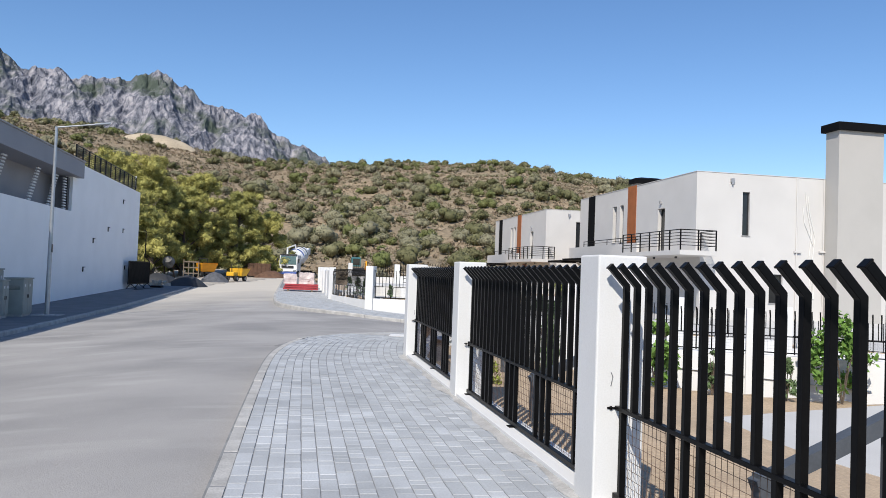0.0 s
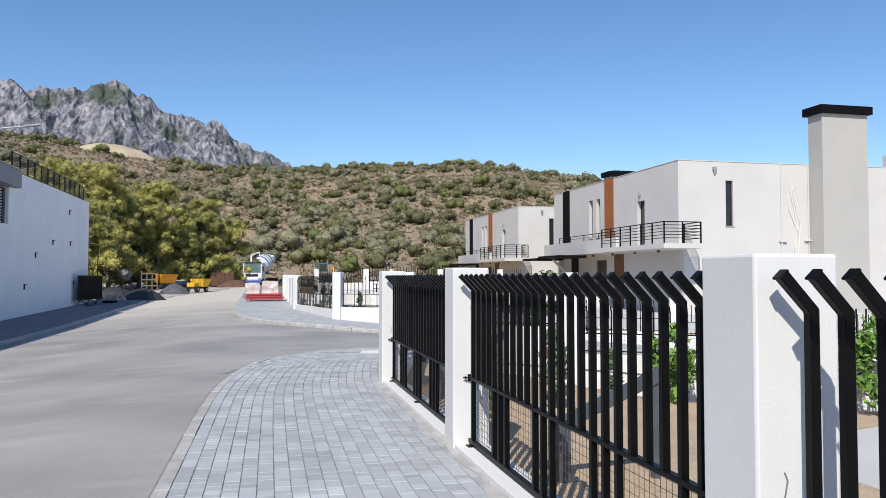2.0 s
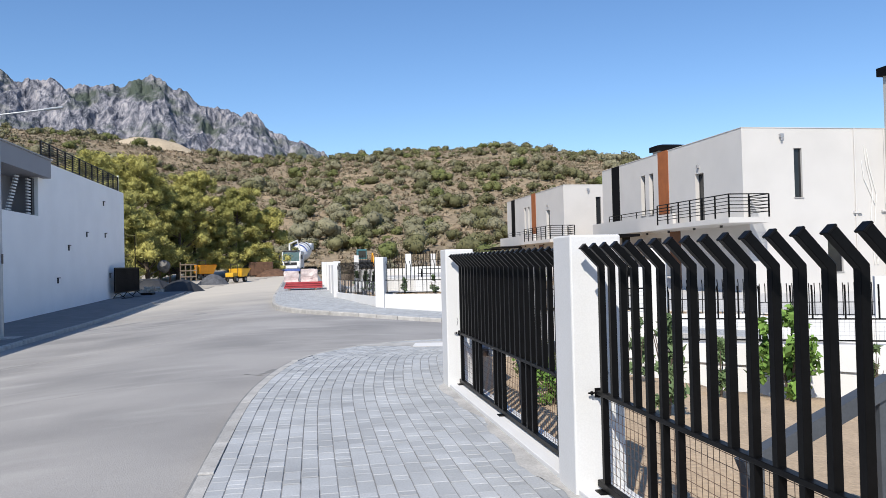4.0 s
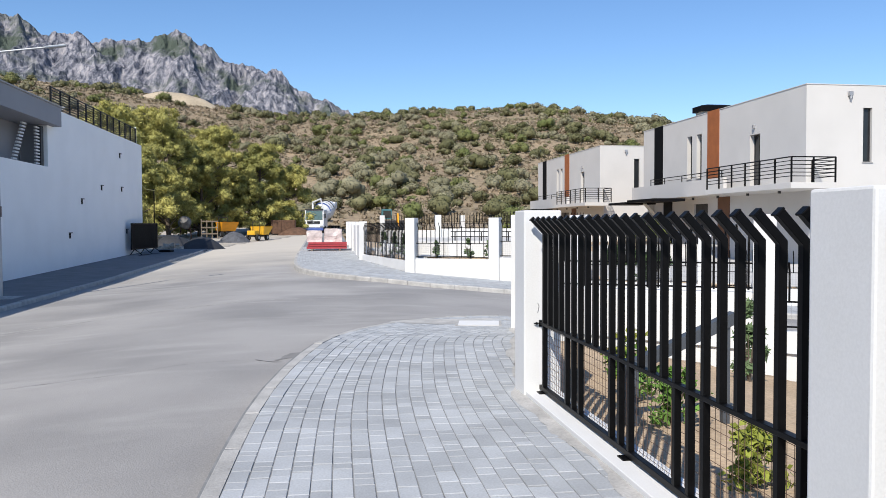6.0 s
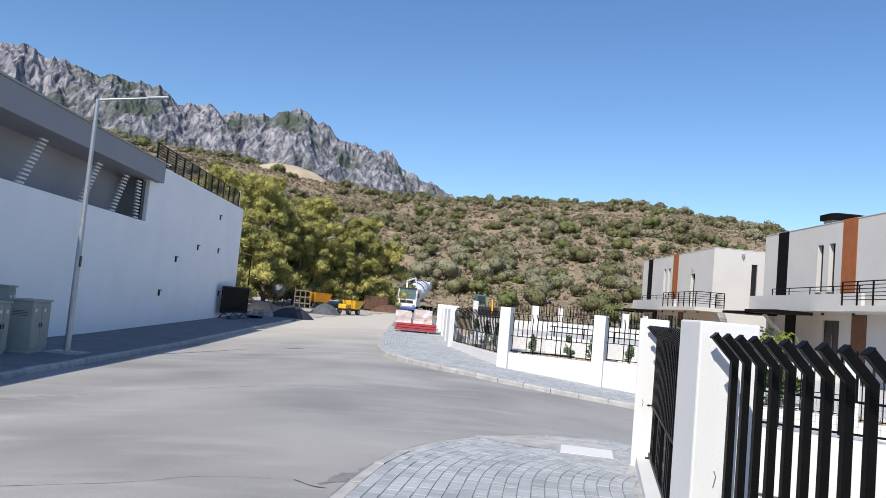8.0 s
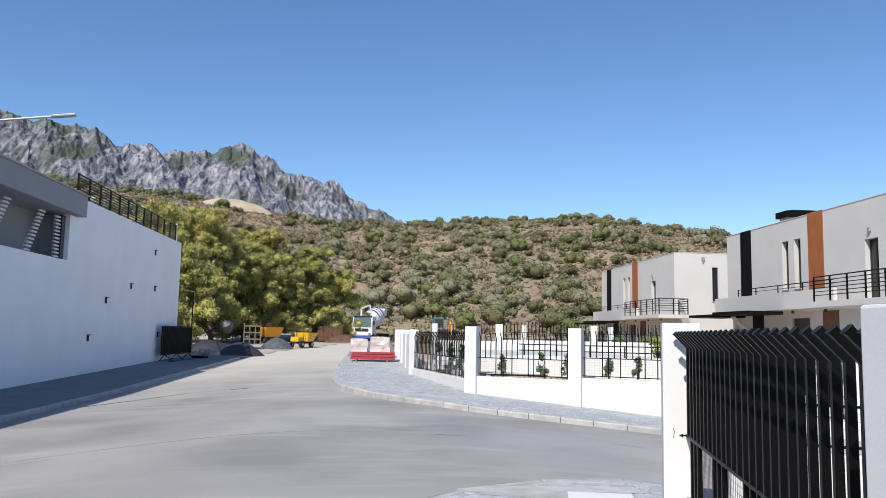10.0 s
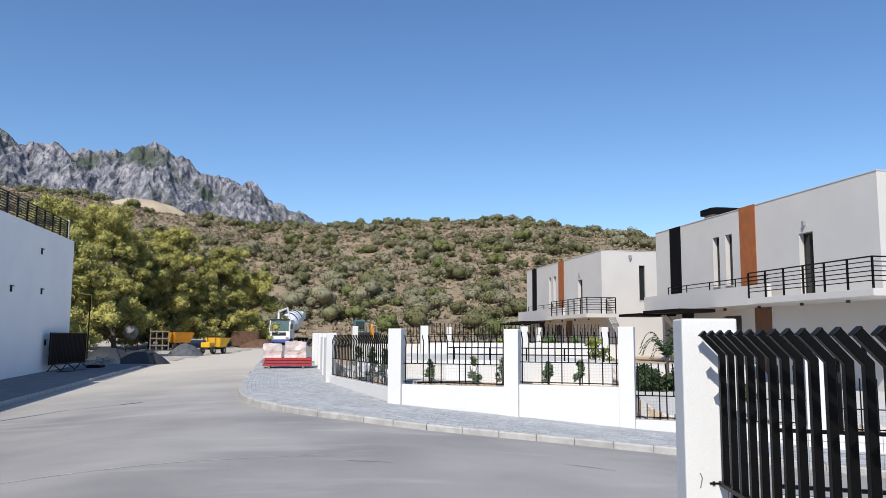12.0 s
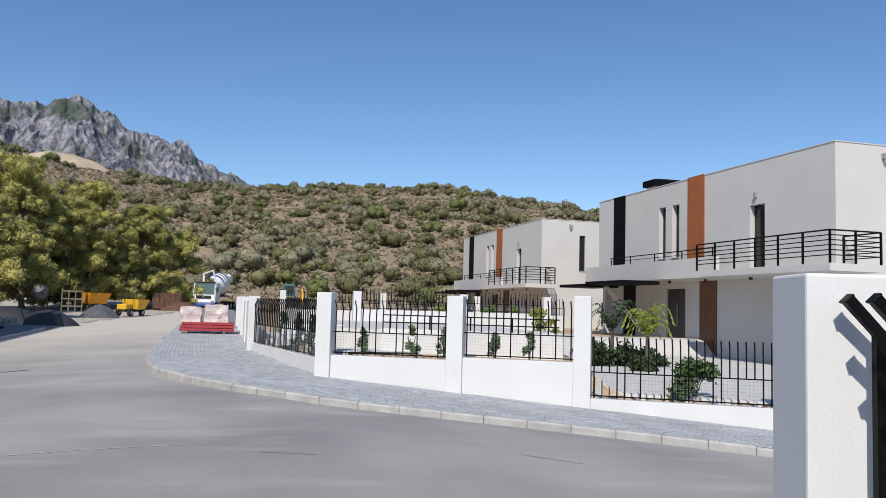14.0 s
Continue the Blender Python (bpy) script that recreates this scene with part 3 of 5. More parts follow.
# the corner garden across the side street: piers F1 to F4 on one line, then the wall along the road
FA = -30.0
fd = Vector((math.cos(radians(FA)), math.sin(radians(FA)), 0))
f1 = Vector((2.62, 33.62, 0))
stations = (-0.05, 3.03, 5.78, 9.74, 13.1, 16.8, 20.5, 24.2)
tops = (1.75, 1.74, 1.80, 1.165, 0.95, 0.75, 0.5, 0.25)
for s, z in zip(stations, tops):
    p = f1 + fd * s
    pillar(p.x, p.y, -0.25 - 0.085 * s, z, rz=FA, w=0.36)
for a, (s0, s1) in enumerate(zip(stations, stations[1:])):
    p = f1 + fd * (s0 + 0.362)
    ground_foot = -0.3 - 0.085 * s0
    top = (0.33, 0.40, -0.33, -0.42, -0.5, -0.75, -1.0)[a]
    white_wall(p.x + 0.04, p.y + 0.07, s1 - s0 - 0.366, FA, ground_foot - 0.1, top, 0.24, 0.085)
    q = p - fd * 0.0
    wavy_fence(q.x + 0.09, q.y + 0.15, top + 0.01, s1 - s0 - 0.366, FA, (1.24, 1.27, 1.28, 1.12, 1.05, 1.05, 1.05)[a])
f0 = Vector((1.25, 40.4, 0))
along = f0 - f1
ang = math.degrees(math.atan2(along.y, along.x))
pillar(f0.x, f0.y, -0.2, 1.66, w=0.34)
white_wall(f1.x + 0.24, f1.y + 0.36, along.length - 0.42, ang, -0.4, 0.22, 0.2)
wavy_fence(f1.x + 0.10, f1.y + 0.36, 0.23, along.length - 0.5, ang, 1.36, label="black iron fence and gate leaves with close-set bars", gap=0.19, thick=0.019)
pillar(1.25, 44.6, -0.2, 1.66)
pillar(1.2, 49.0, -0.2, 1.68)
pillar(1.15, 53.4, -0.2, 1.70)
pillar(1.1, 57.8, -0.2, 1.72)
for y in (40.75, 44.95, 49.35, 53.75):
    white_wall(1.5, y, 3.85 if y < 42 else 4.0, 90, -0.3, 1.50, 0.2, label="tall white garden wall beside the road")

# slanting steel braces inside the near yard, one behind each panel
STEELGREY = mat("dark_grey_steel", (0.075, 0.085, 0.10), 0.5, 0.1, 5, 0.0)
for y in (-0.75, 3.7, 8.15, 12.75):
    br = thing("steel_brace", 2.4, y, -0.3, "dark grey steel post with a slanting beam behind the fence", "brace", "steel braces")
    part("post", boxes((-0.05, 0.05, -0.05, 0.05, 0, 0.68), bevel=0.006), STEELGREY, br)
    bm = bmesh.new()
    tube(bm, [(-0.06, 0, 0.60), (0.95, 0.05, 1.02)], 0, flat=(0.045, 0.05))
    part("beam", bm, STEELGREY, br)
    part("prop", boxes((0.84, 0.90, 0.02, 0.08, -0.4, 0.94)), STEELGREY, br)

# the garden wall that leaves the near corner pier and runs down the side street
wd = Vector((math.cos(radians(-29.4)), math.sin(radians(-29.4)), 0))
w0 = Vector((2.95, 18.25, 0))
runs = ((0.15, 3.3, 0.55, 1.65), (3.3, 7.2, 0.02, 1.0), (7.2, 10.5, 0.02, 0.97), (10.5, 14.2, -0.35, 0.6), (14.2, 18.0, -0.6, 0.3))
for s0, s1, top, pier in runs:
    p = w0 + wd * (s0 + 0.2)
    white_wall(p.x, p.y, s1 - s0 - 0.22, -29.4, -1.3, top, 0.22)
    wavy_fence(p.x + 0.05, p.y + 0.09, top + 0.01, s1 - s0 - 0.25, -29.4, 0.95)
    p = w0 + wd * s1
    pillar(p.x - 0.1, p.y - 0.06, -1.3, pier, rz=-29.4, w=0.3)

# ---- villas ----
GLASS = mat("dark_window_glass", (0.02, 0.022, 0.025), 0.08, 0.1, 3, 0.0, spec=0.45)
DARKFRAME = mat("anthracite_aluminium", (0.03, 0.03, 0.033), 0.4, 0.1, 6, 0.0)
PLASTIC = mat("white_cable", (0.75, 0.74, 0.70), 0.5, 0.05, 6, 0.0)
ROOFING = mat("roof_screed", (0.45, 0.44, 0.42), 0.95, 0.1, 1.0, 0.004)
SILL = mat("grey_stone_sill", (0.40, 0.39, 0.38), 0.8, 0.08, 5, 0.0)


def railing(parent, points, z0, z1, rails, every=1.1):
    """Posts and horizontal rails along a line of corners, as parts of a house."""
    for (xa, ya), (xb, yb) in zip(points, points[1:]):
        d = math.hypot(xb - xa, yb - ya)
        n = max(1, round(d / every))
        for i in range(n + 1):
            k = i / n
            px, py = xa + (xb - xa) * k, ya + (yb - ya) * k
            part("railing_post", boxes((px - 0.028, px + 0.028, py - 0.028, py + 0.028, z0 - 0.22, z1)), IRON, parent)
        for i in range(rails):
            zz = z1 - i * (z1 - z0 - 0.1) / rails
            bm = bmesh.new()
            tube(bm, [(xa, ya, zz), (xb, yb, zz)], 0.028 if i == 0 else 0.019, 6)
            part("railing_rail", bm, IRON, parent)


def glazed(parent, name, x, y0, y1, z0, z1, depth=0.22):
    """A window or door in a front that faces -x: a frame set into the reveal, and its pane."""
    w = part(name, boxes((x + depth, x + depth + 0.06, y0, y0 + 0.05, z0, z1), (x + depth, x + depth + 0.06, y1 - 0.05, y1, z0, z1), (x + depth, x + depth + 0.06, y0 + 0.05, y1 - 0.05, z0, z0 + 0.05), (x + depth, x + depth + 0.06, y0 + 0.05, y1 - 0.05, z1 - 0.05, z1)), DARKFRAME, parent)
    part("pane", boxes((x + depth + 0.02, x + depth + 0.035, y0 + 0.05, y1 - 0.05, z0 + 0.05, z1 - 0.05)), GLASS, w)
    return w


def glazed_side(parent, name, y, x0, x1, z0, z1, depth=0.12):
    w = part(name, boxes((x0, x0 + 0.05, y + depth, y + depth + 0.06, z0, z1), (x1 - 0.05, x1, y + depth, y + depth + 0.06, z0, z1), (x0 + 0.05, x1 - 0.05, y + depth, y + depth + 0.06, z0, z0 + 0.05), (x0 + 0.05, x1 - 0.05, y + depth, y + depth + 0.06, z1 - 0.05, z1)), DARKFRAME, parent)
    part("pane", boxes((x0 + 0.05, x1 - 0.05, y + depth + 0.02, y + depth + 0.035, z0 + 0.05, z1 - 0.05)), GLASS, w)
    return w


def villa(x, y, z):
    """A two-storey flat-roofed house; its own origin is the front corner nearest to the walker, x goes into the house, y along the road."""
    t = thing("villa", x, y, z, "pale two-storey flat-roofed villa with rust-coloured and black strips", "house", "villas on the estate")
    L, D, H, REC = 17.1, 12.6, 7.42, 0.62  # REC: how far the ground floor stands back
    front = [(0.0 + 3.55, 4.42, 3.2, 5.75), (9.30, 9.88, 4.0, 6.40), (10.42, 11.0, 4.0, 6.40), (9.75, 11.35, 0.3, 2.62)]
    bm = bmesh.new()
    wall_with_holes(bm, 0, L, 2.93, H, front[:3], lambda u, d, zz: (0.0 + 0.28 * d, u, zz))
    part("front_wall", bm, HOUSE, t)
    bm = bmesh.new()
    wall_with_holes(bm, 0.28, L - 0.28, -1.2, 2.93, front[3:], lambda u, d, zz: (REC + 0.28 * d, u, zz))
    part("ground_floor_wall", bm, HOUSE, t)
    part("soffit", boxes((0.28, REC + 0.3, 0.28, L - 0.28, 2.93, 2.997)), HOUSE, t)
    side = [(2.66, 3.08, 4.15, 6.47), (4.3, 5.1, 0.6, 2.15)]
    bm = bmesh.new()
    wall_with_holes(bm, 0.28, D, -1.2, H, side, lambda u, d, zz: (u, 0.28 * d, zz))
    part("side_wall", bm, HOUSE, t)
    part("back_wall", boxes((D - 0.28, D, 0.28, L, -1.2, H)), HOUSE, t)
    part("far_wall", boxes((0.28, D - 0.28, L - 0.28, L, -1.2, H)), HOUSE, t)
    part("roof", boxes((0.28, D - 0.28, 0.28, L - 0.28, H - 0.35, H - 0.2)), ROOFING, t, "grey screeded flat roof")
    part("floor_slab", boxes((0.28, D - 0.28, 0.28, L - 0.28, 3.0, 3.2)), ROOFING, t)
    part("coping", boxes((-0.025, D, -0.025, 0.285, H, H + 0.03), (-0.025, 0.285, 0.285, L, H, H + 0.03)), HOUSE, t)
    glazed(t, "balcony_door", 0, *front[0])
    glazed(t, "window", 0, *front[1])
    glazed(t, "window", 0, *front[2])
    door = part("front_door", boxes((REC + 0.10, REC + 0.16, 9.76, 10.55, 0.3, 2.61), (REC + 0.10, REC + 0.16, 10.56, 11.34, 0.3, 2.61)), DARKFRAME, t, "dark front door")
    part("handle", boxes((REC + 0.04, REC + 0.07, 10.47, 10.51, 0.9, 1.9)), GREYWIRE, door)
    glazed_side(t, "window", 0, *side[0])
    glazed_side(t, "window", 0, *side[1])
    for a in ((2.62, 3.12, 4.15), (4.26, 5.14, 0.6)):
        part("window_sill", boxes((a[0], a[1], -0.05, 0.12, a[2] - 0.035, a[2])), SILL, t)
    for u0, u1 in ((9.28, 9.90), (10.40, 11.02)):
        part("window_sill", boxes((-0.05, 0.12, u0, u1, 3.965, 4.0)), SILL, t)
    # strips of cladding on the front, upstairs and down
    part("rust_strip", boxes((-0.03, 0.0, 7.38, 8.62, 3.2, H + 0.06)), ORANGE, t, "rust-brown cladding strip")
    part("brown_strip", boxes((REC - 0.03, REC, 7.38, 8.62, -0.6, 2.926)), BROWN, t, "dark brown cladding strip")
    part("black_strip", boxes((-0.03, 0.0, 14.2, 15.4, 3.2, H + 0.02)), BLACKPANEL, t, "black cladding strip")
    part("black_strip", boxes((REC - 0.03, REC, 14.2, 15.4, -0.6, 2.926)), BLACKPANEL, t, "black cladding strip")
    # balcony and the band beside it
    part("balcony_slab", boxes((-1.72, 0.0, -1.62, 5.5, 2.93, 3.17), (0.0, 0.32, -1.62, 0.0, 2.93, 3.17), bevel=0.006), HOUSE, t)
    part("band", boxes((-0.78, 0.0, 5.5, 17.1, 2.98, 3.14), (-0.78, -0.60, 5.5, 17.1, 3.14, 3.80)), HOUSE, t)
    railing(t, [(-1.66, 5.45), (-1.66, -1.56), (0.28, -1.56), (0.28, -0.03)], 3.17, 4.20, 6)
    part("band_rail", boxes((-0.72, -0.67, 5.6, 14.4, 4.14, 4.18), (-0.72, -0.67, 5.6, 14.4, 3.98, 4.00)), IRON, t)
    for u in (5.8, 8.0, 10.2, 12.4, 14.35):
        part("railing_post", boxes((-0.72, -0.68, u - 0.02, u + 0.02, 3.80, 4.14)), IRON, t)
    # entrance canopy
    part("canopy", boxes((-2.6, -0.79, 9.6, 13.4, 2.74, 2.90), bevel=0.004), BLACKPANEL, t, "thin black entrance canopy")
    part("canopy", boxes((-2.7, -0.79, 13.4, 16.2, 2.66, 2.80), bevel=0.004), BLACKPANEL, t, "thin black entrance canopy")
    bm = bmesh.new()
    for u in (13.0, 13.2, 13.4):
        tube(bm, [(-1.6, u, 2.7), (REC - 0.02, u + 0.3, 0.6)], 0.03, 6)
    part("canopy_stays", bm, PLASTIC, t)
    # wall lamps and downpipes
    for px, py, pz in ((0, 4.0, 6.15), (2.0, 0, 7.05)):
        bm = bmesh.new()
        if px == 0:
            box(bm, -0.12, 0.0, py - 0.05, py + 0.05, pz - 0.12, pz + 0.05)
        else:
            box(bm, px - 0.09, px + 0.09, -0.14, 0.0, pz - 0.09, pz + 0.09)
            tube(bm, [(px, -0.10, pz - 0.09), (px, -0.10, pz - 0.22)], 0.05, 8)
        part("wall_lamp", bm, GREYWIRE, t)
    for u in (1.0, 3.6, 6.6, 9.3):
        part("soffit_spot", boxes((-0.5, -0.4, u, u + 0.1, 2.80, 2.93)) if u > 5.5 else boxes((-0.6, -0.5, u, u + 0.1, 2.82, 2.93)), DARKFRAME, t)
    bm = bmesh.new()
    tube(bm, [(5.85, -0.05, H - 0.02), (5.85, -0.05, -0.8)], 0.04, 8)
    tube(bm, [(7.45, -0.05, H - 0.02), (7.45, -0.05, -0.8)], 0.025, 8)
    part("downpipe", bm, HOUSE, t)
    for k, (xa, xb, zt) in enumerate(((6.35, 6.75, 6.6), (6.5, 6.95, 6.45), (6.2, 6.9, 5.9))):
        bm = bmesh.new()
        tube(bm, [(xa, -0.03, zt), (xa + 0.1, -0.05, zt - 0.9), (xb, -0.05, zt - 2.2), (xb - 0.15, -0.05, zt - 3.6), (xb, -0.04, 0.9)], 0.018, 5)
        part("hanging_cable", bm, PLASTIC, t, "loose white cable")
    part("cable_bracket", boxes((5.7, 6.1, -0.12, -0.002, 3.36, 3.45), (7.2, 7.6, -0.12, -0.002, 3.42, 3.5)), HOUSE, t)
    # chimney
    st = part("chimney", boxes((7.55, 10.25, -1.05, -0.002, -1.2, 9.95)), GREIGE, t, "greige rendered chimney stack")
    part("chimney_cap", boxes((7.35, 10.45, -1.25, 0.2, 9.95, 10.36), bevel=0.02), BLACKPANEL, st)
    bm = bmesh.new()
    v0 = [bm.verts.new(p) for p in ((7.35, -1.25, 10.36), (10.45, -1.25, 10.36), (10.45, 0.2, 10.36), (7.35, 0.2, 10.36), (8.2, -0.52, 10.55), (9.6, -0.52, 10.55))]
    for f in ((0, 1, 5, 4), (2, 3, 4, 5), (1, 2, 5), (3, 0, 4), (0, 3, 2, 1)):
        bm.faces.new([v0[i] for i in f])
    part("cap_hood", bm, BLACKPANEL, st)
    v2 = part("roof_vent", boxes((2.2, 4.4, 14.0, 16.6, H - 0.2, H + 0.38)), BLACKPANEL, t, "black roof vent housing")
    part("vent_lid", boxes((2.0, 4.6, 13.8, 16.8, H + 0.38, H + 0.5), bevel=0.02), BLACKPANEL, v2)
    # open two-storey frame beside the house
    bm = bmesh.new()
    wall_with_holes(bm, D, D + 3.6, -1.2, 8.15, [(D + 0.95, D + 2.5, 3.55, 7.45), (D + 0.95, D + 2.5, -0.4, 2.6)], lambda u, d, zz: (u, 0.02 + 0.5 * d, zz))
    part("porch_frame", bm, HOUSE, t)
    return t


first_villa = villa(20.06, 37.0, 0.0)
second_villa = copy_thing(first_villa, pose(19.98, 61.95, -0.10))

# ---- the white building on the shaded side of the road ----
def shade_house():
    t = thing("shade_building", -11.8, 58.4, 0, "long white building with a grey roof fascia and roof railing", "building")

    def P(name, bm, m, label="", parent=t):
        bmesh.ops.translate(bm, verts=bm.verts, vec=(11.8, -58.4, 0))
        return part(name, bm, m, parent, label)
    bm = bmesh.new()
    wall_with_holes(bm, -32, 58.4, -1.5, 6.60, [(-20, 41.6, 4.02, 6.20)], lambda u, d, zz: (-11.8 - 0.35 * d, u, zz))
    P("road_wall", bm, LIMEWHITE)
    P("end_wall", boxes((-24, -12.15, 58.05, 58.4, -1.5, 6.60)), LIMEWHITE)
    P("back_wall", boxes((-24.3, -24, -32, 58.4, -1.5, 6.60)), LIMEWHITE)
    P("roof", boxes((-24, -12.15, -32, 58.05, 6.0, 6.15)), ROOFING)
    P("recessed_wall", boxes((-13.1, -12.9, -20, 42.0, 3.9, 6.0)), GREY, "grey wall set back behind a long opening")
    P("recess_floor", boxes((-12.9, -12.15, -20, 41.8, 3.85, 4.0)), WHITE)
    P("recess_end", boxes((-12.9, -12.15, 41.6, 41.9, 4.0, 6.0)), GREY)
    P("fascia", boxes((-13.2, -11.45, -32, 42.3, 5.78, 6.60), bevel=0.01), GREY, "broad grey roof fascia")
    P("fascia_trim", boxes((-13.22, -11.40, -32, 42.32, 6.604, 6.66)), SILL)
    # striped sun patches in the opening, modelled as leaning panels of white slats
    for u0, lean in ((35.6, 1.2), (38.3, 1.1), (40.7, 0.0), (31.5, 1.2), (27.5, 1.2)):
        sun_bars = P("louvre", boxes((-12.02, -11.98, u0 - 0.02, u0 + 0.02, 4.03, 4.06)), DARKFRAME, "striped patch of sunlight modelled as white slats")
        for k in range(12):
            zz = 4.08 + k * 0.135
            uu = u0 + lean * k / 12
            P("slat", boxes((-12.03, -11.95, uu, uu + 0.42, zz, zz + 0.06)), WHITE, "", sun_bars)
    P("louvre_post", boxes((-12.05, -11.93, 41.2, 41.5, 4.02, 5.7)), DARKFRAME)
    # weep holes
    for y, z in ((44.26, 1.05), (46.09, 2.67), (49.42, 3.48), (53.42, 3.58), (53.12, 5.47), (54.43, 1.16)):
        P("weep_hole", boxes((-11.802, -11.793, y - 0.13, y + 0.13, z - 0.12, z + 0.12)), BLACKPANEL)
        P("weep_cover", boxes((-11.80, -11.72, y - 0.16, y + 0.16, z + 0.12, z + 0.16)), DARKFRAME)
    # railing on the roof edge
    for i in range(13):
        y = 42.6 + i * 1.25
        P("railing_post", boxes((-12.01, -11.94, y - 0.04, y + 0.04, 6.60, 7.60)), IRON)
    for i in range(8):
        bm = bmesh.new()
        tube(bm, [(-11.97, 42.6, 7.56 - i * 0.118), (-11.97, 57.6, 7.56 - i * 0.118)], 0.024 if i else 0.032, 6)
        P("railing_rail", bm, IRON)
    for i in range(8):
        bm = bmesh.new()
        tube(bm, [(-11.97, 57.6, 7.56 - i * 0.118), (-18, 57.6, 7.56 - i * 0.118)], 0.014, 6)
        P("railing_rail", bm, IRON)
    bm = bmesh.new()
    tube(bm, [(-12.1, 58.2, 6.5), (-12.1, 58.2, 7.75)], 0.05, 6)
    P("roof_pipe", bm, PLASTIC)
    bm = bmesh.new()
    tube(bm, [(-12.3, 43.6, 6.4), (-12.3, 45.4, 7.1)], 0.05, 6)
    tube(bm, [(-12.3, 43.3, 6.4), (-12.3, 43.3, 6.9)], 0.05, 6)
    P("roof_brace", bm, PLASTIC, "white pipe brace behind the railing")
    return t


shade_house()


def street_lamp(x, y, z):
    t = thing("street_lamp", x, y, z, "tall galvanised street lamp with a long arm", "street lamp")
    bm = bmesh.new()
    tube(bm, [(0, 0, 0), (0, 0, 2.2), (0, 0, 6.95)], 0, 12, radii=[0.085, 0.075, 0.05])
    part("pole", bm, GALV, t)
    bm = bmesh.new()
    tube(bm, [(0, 0, 6.93), (1.15, 0.3, 7.16), (1.3, 0.34, 7.19)], 0.028, 8)
    part("arm", bm, GALV, t)
    head = part("lamp_head", boxes((-0.28, 0.28, -0.09, 0.09, -0.03, 0.03), bevel=0.015), GALV, t)
    head.matrix_local = pose(1.5, 0.39, 7.23, 0, -11, 15)
    part("lens", boxes((-0.2, 0.2, -0.07, 0.07, -0.036, -0.030)), SILL, head)
    part("base_plate", boxes((-0.25, 0.25, -0.25, 0.25, -0.02, 0.02), bevel=0.004), GALV, t)
    part("footing", boxes((-0.5, 0.5, -0.5, 0.5, -0.15, 0.0)), CONCRETE, t)
    part("access_door", boxes((0.06, 0.082, -0.05, 0.05, 2.3, 2.6)), DARKFRAME, t)
    return t


GALV = mat("galvanised_steel", (0.42, 0.44, 0.46), 0.45, 0.06, 6, 0.0, metal=0.7)
street_lamp(-9.35, 30.2, -0.52)

RUBBERHOSE = mat("black_hose", (0.02, 0.02, 0.022), 0.6, 0.1, 6, 0.0)
CABINET = mat("beige_grey_cabinet", (0.31, 0.33, 0.30), 0.55, 0.06, 3, 0.001)


def utility_cabinet(x, y, z, w, d, h, label, seed):
    t = thing("utility_cabinet", x, y, z, label, "cabinet", "utility cabinets")
    part("body", boxes((0, d, 0, w, 0.08, h), bevel=0.012), CABINET, t)
    part("plinth", boxes((0.02, d - 0.02, 0.02, w - 0.02, 0, 0.08)), CONCRETE, t)
    part("lid", boxes((-0.04, d + 0.04, -0.04, w + 0.04, h, h + 0.05), bevel=0.01), CABINET, t)
    for k in (0, 1):
        dr = part("door", boxes((d, d + 0.012, 0.02 + k * w / 2, w / 2 - 0.01 + k * w / 2, 0.12, h - 0.04)), CABINET, t)
        part("latch", boxes((d + 0.012, d + 0.03, w / 2 - 0.09 + k * 0.12, w / 2 - 0.06 + k * 0.12, h * 0.5, h * 0.5 + 0.12)), DARKFRAME, dr)
        part("notice", boxes((d + 0.012, d + 0.015, 0.12 + k * w / 2, 0.22 + k * w / 2, h * 0.8, h * 0.87)), WHITE, dr)
    for k in range(4):
        part("vent_slot", boxes((0.1, d - 0.1, -0.006, -0.001, h * 0.72 + k * 0.04, h * 0.72 + k * 0.04 + 0.012)), DARKFRAME, t)
    return t


utility_cabinet(-10.4, 29.0, -0.54, 0.95, 0.6, 1.32, "grey two-door utility cabinet standing beside the lamp", 1)
utility_cabinet(-11.2, 29.7, -0.54, 0.4, 0.35, 1.62, "tall narrow meter box beside the utility cabinet", 2)
utility_cabinet(-10.5, 27.9, -0.54, 0.6, 0.4, 1.26, "small grey meter cabinet beside the utility cabinet", 3)

# dark slatted panel on trestles, leaning by the building's corner
bd = thing("metal_board", -11.45, 54.0, float(left_z(-11.4, 54.0)), "black slatted steel panel on low trestles", "board", rz=82.5)
part("frame", boxes((0, 4.3, -0.03, 0.03, 1.83, 1.90), (0, 4.3, -0.03, 0.03, 0.33, 0.40), (0, 0.06, -0.03, 0.03, 0.40, 1.83), (4.24, 4.3, -0.03, 0.03, 0.40, 1.83)), IRON, bd)
for k in range(26):
    part("slat", boxes((0.075 + k * 0.16, 0.205 + k * 0.16, -0.012, 0.012, 0.40, 1.83)), BLACKPANEL, bd)
for u in (0.5, 2.1, 3.8):
    bm = bmesh.new()
    tube(bm, [(u, 0.0, 0.36), (u + 0.1, -0.42, 0.0)], 0.025, 6)
    tube(bm, [(u, 0.0, 0.36), (u + 0.1, 0.32, 0.0)], 0.025, 6)
    part("leg", bm, IRON, bd)
part("sack", boxes((3.9, 4.7, -0.95, -0.2, 0, 0.2), bevel=0.07), BLACKPANEL, bd, "black plastic sack")
bm = bmesh.new()
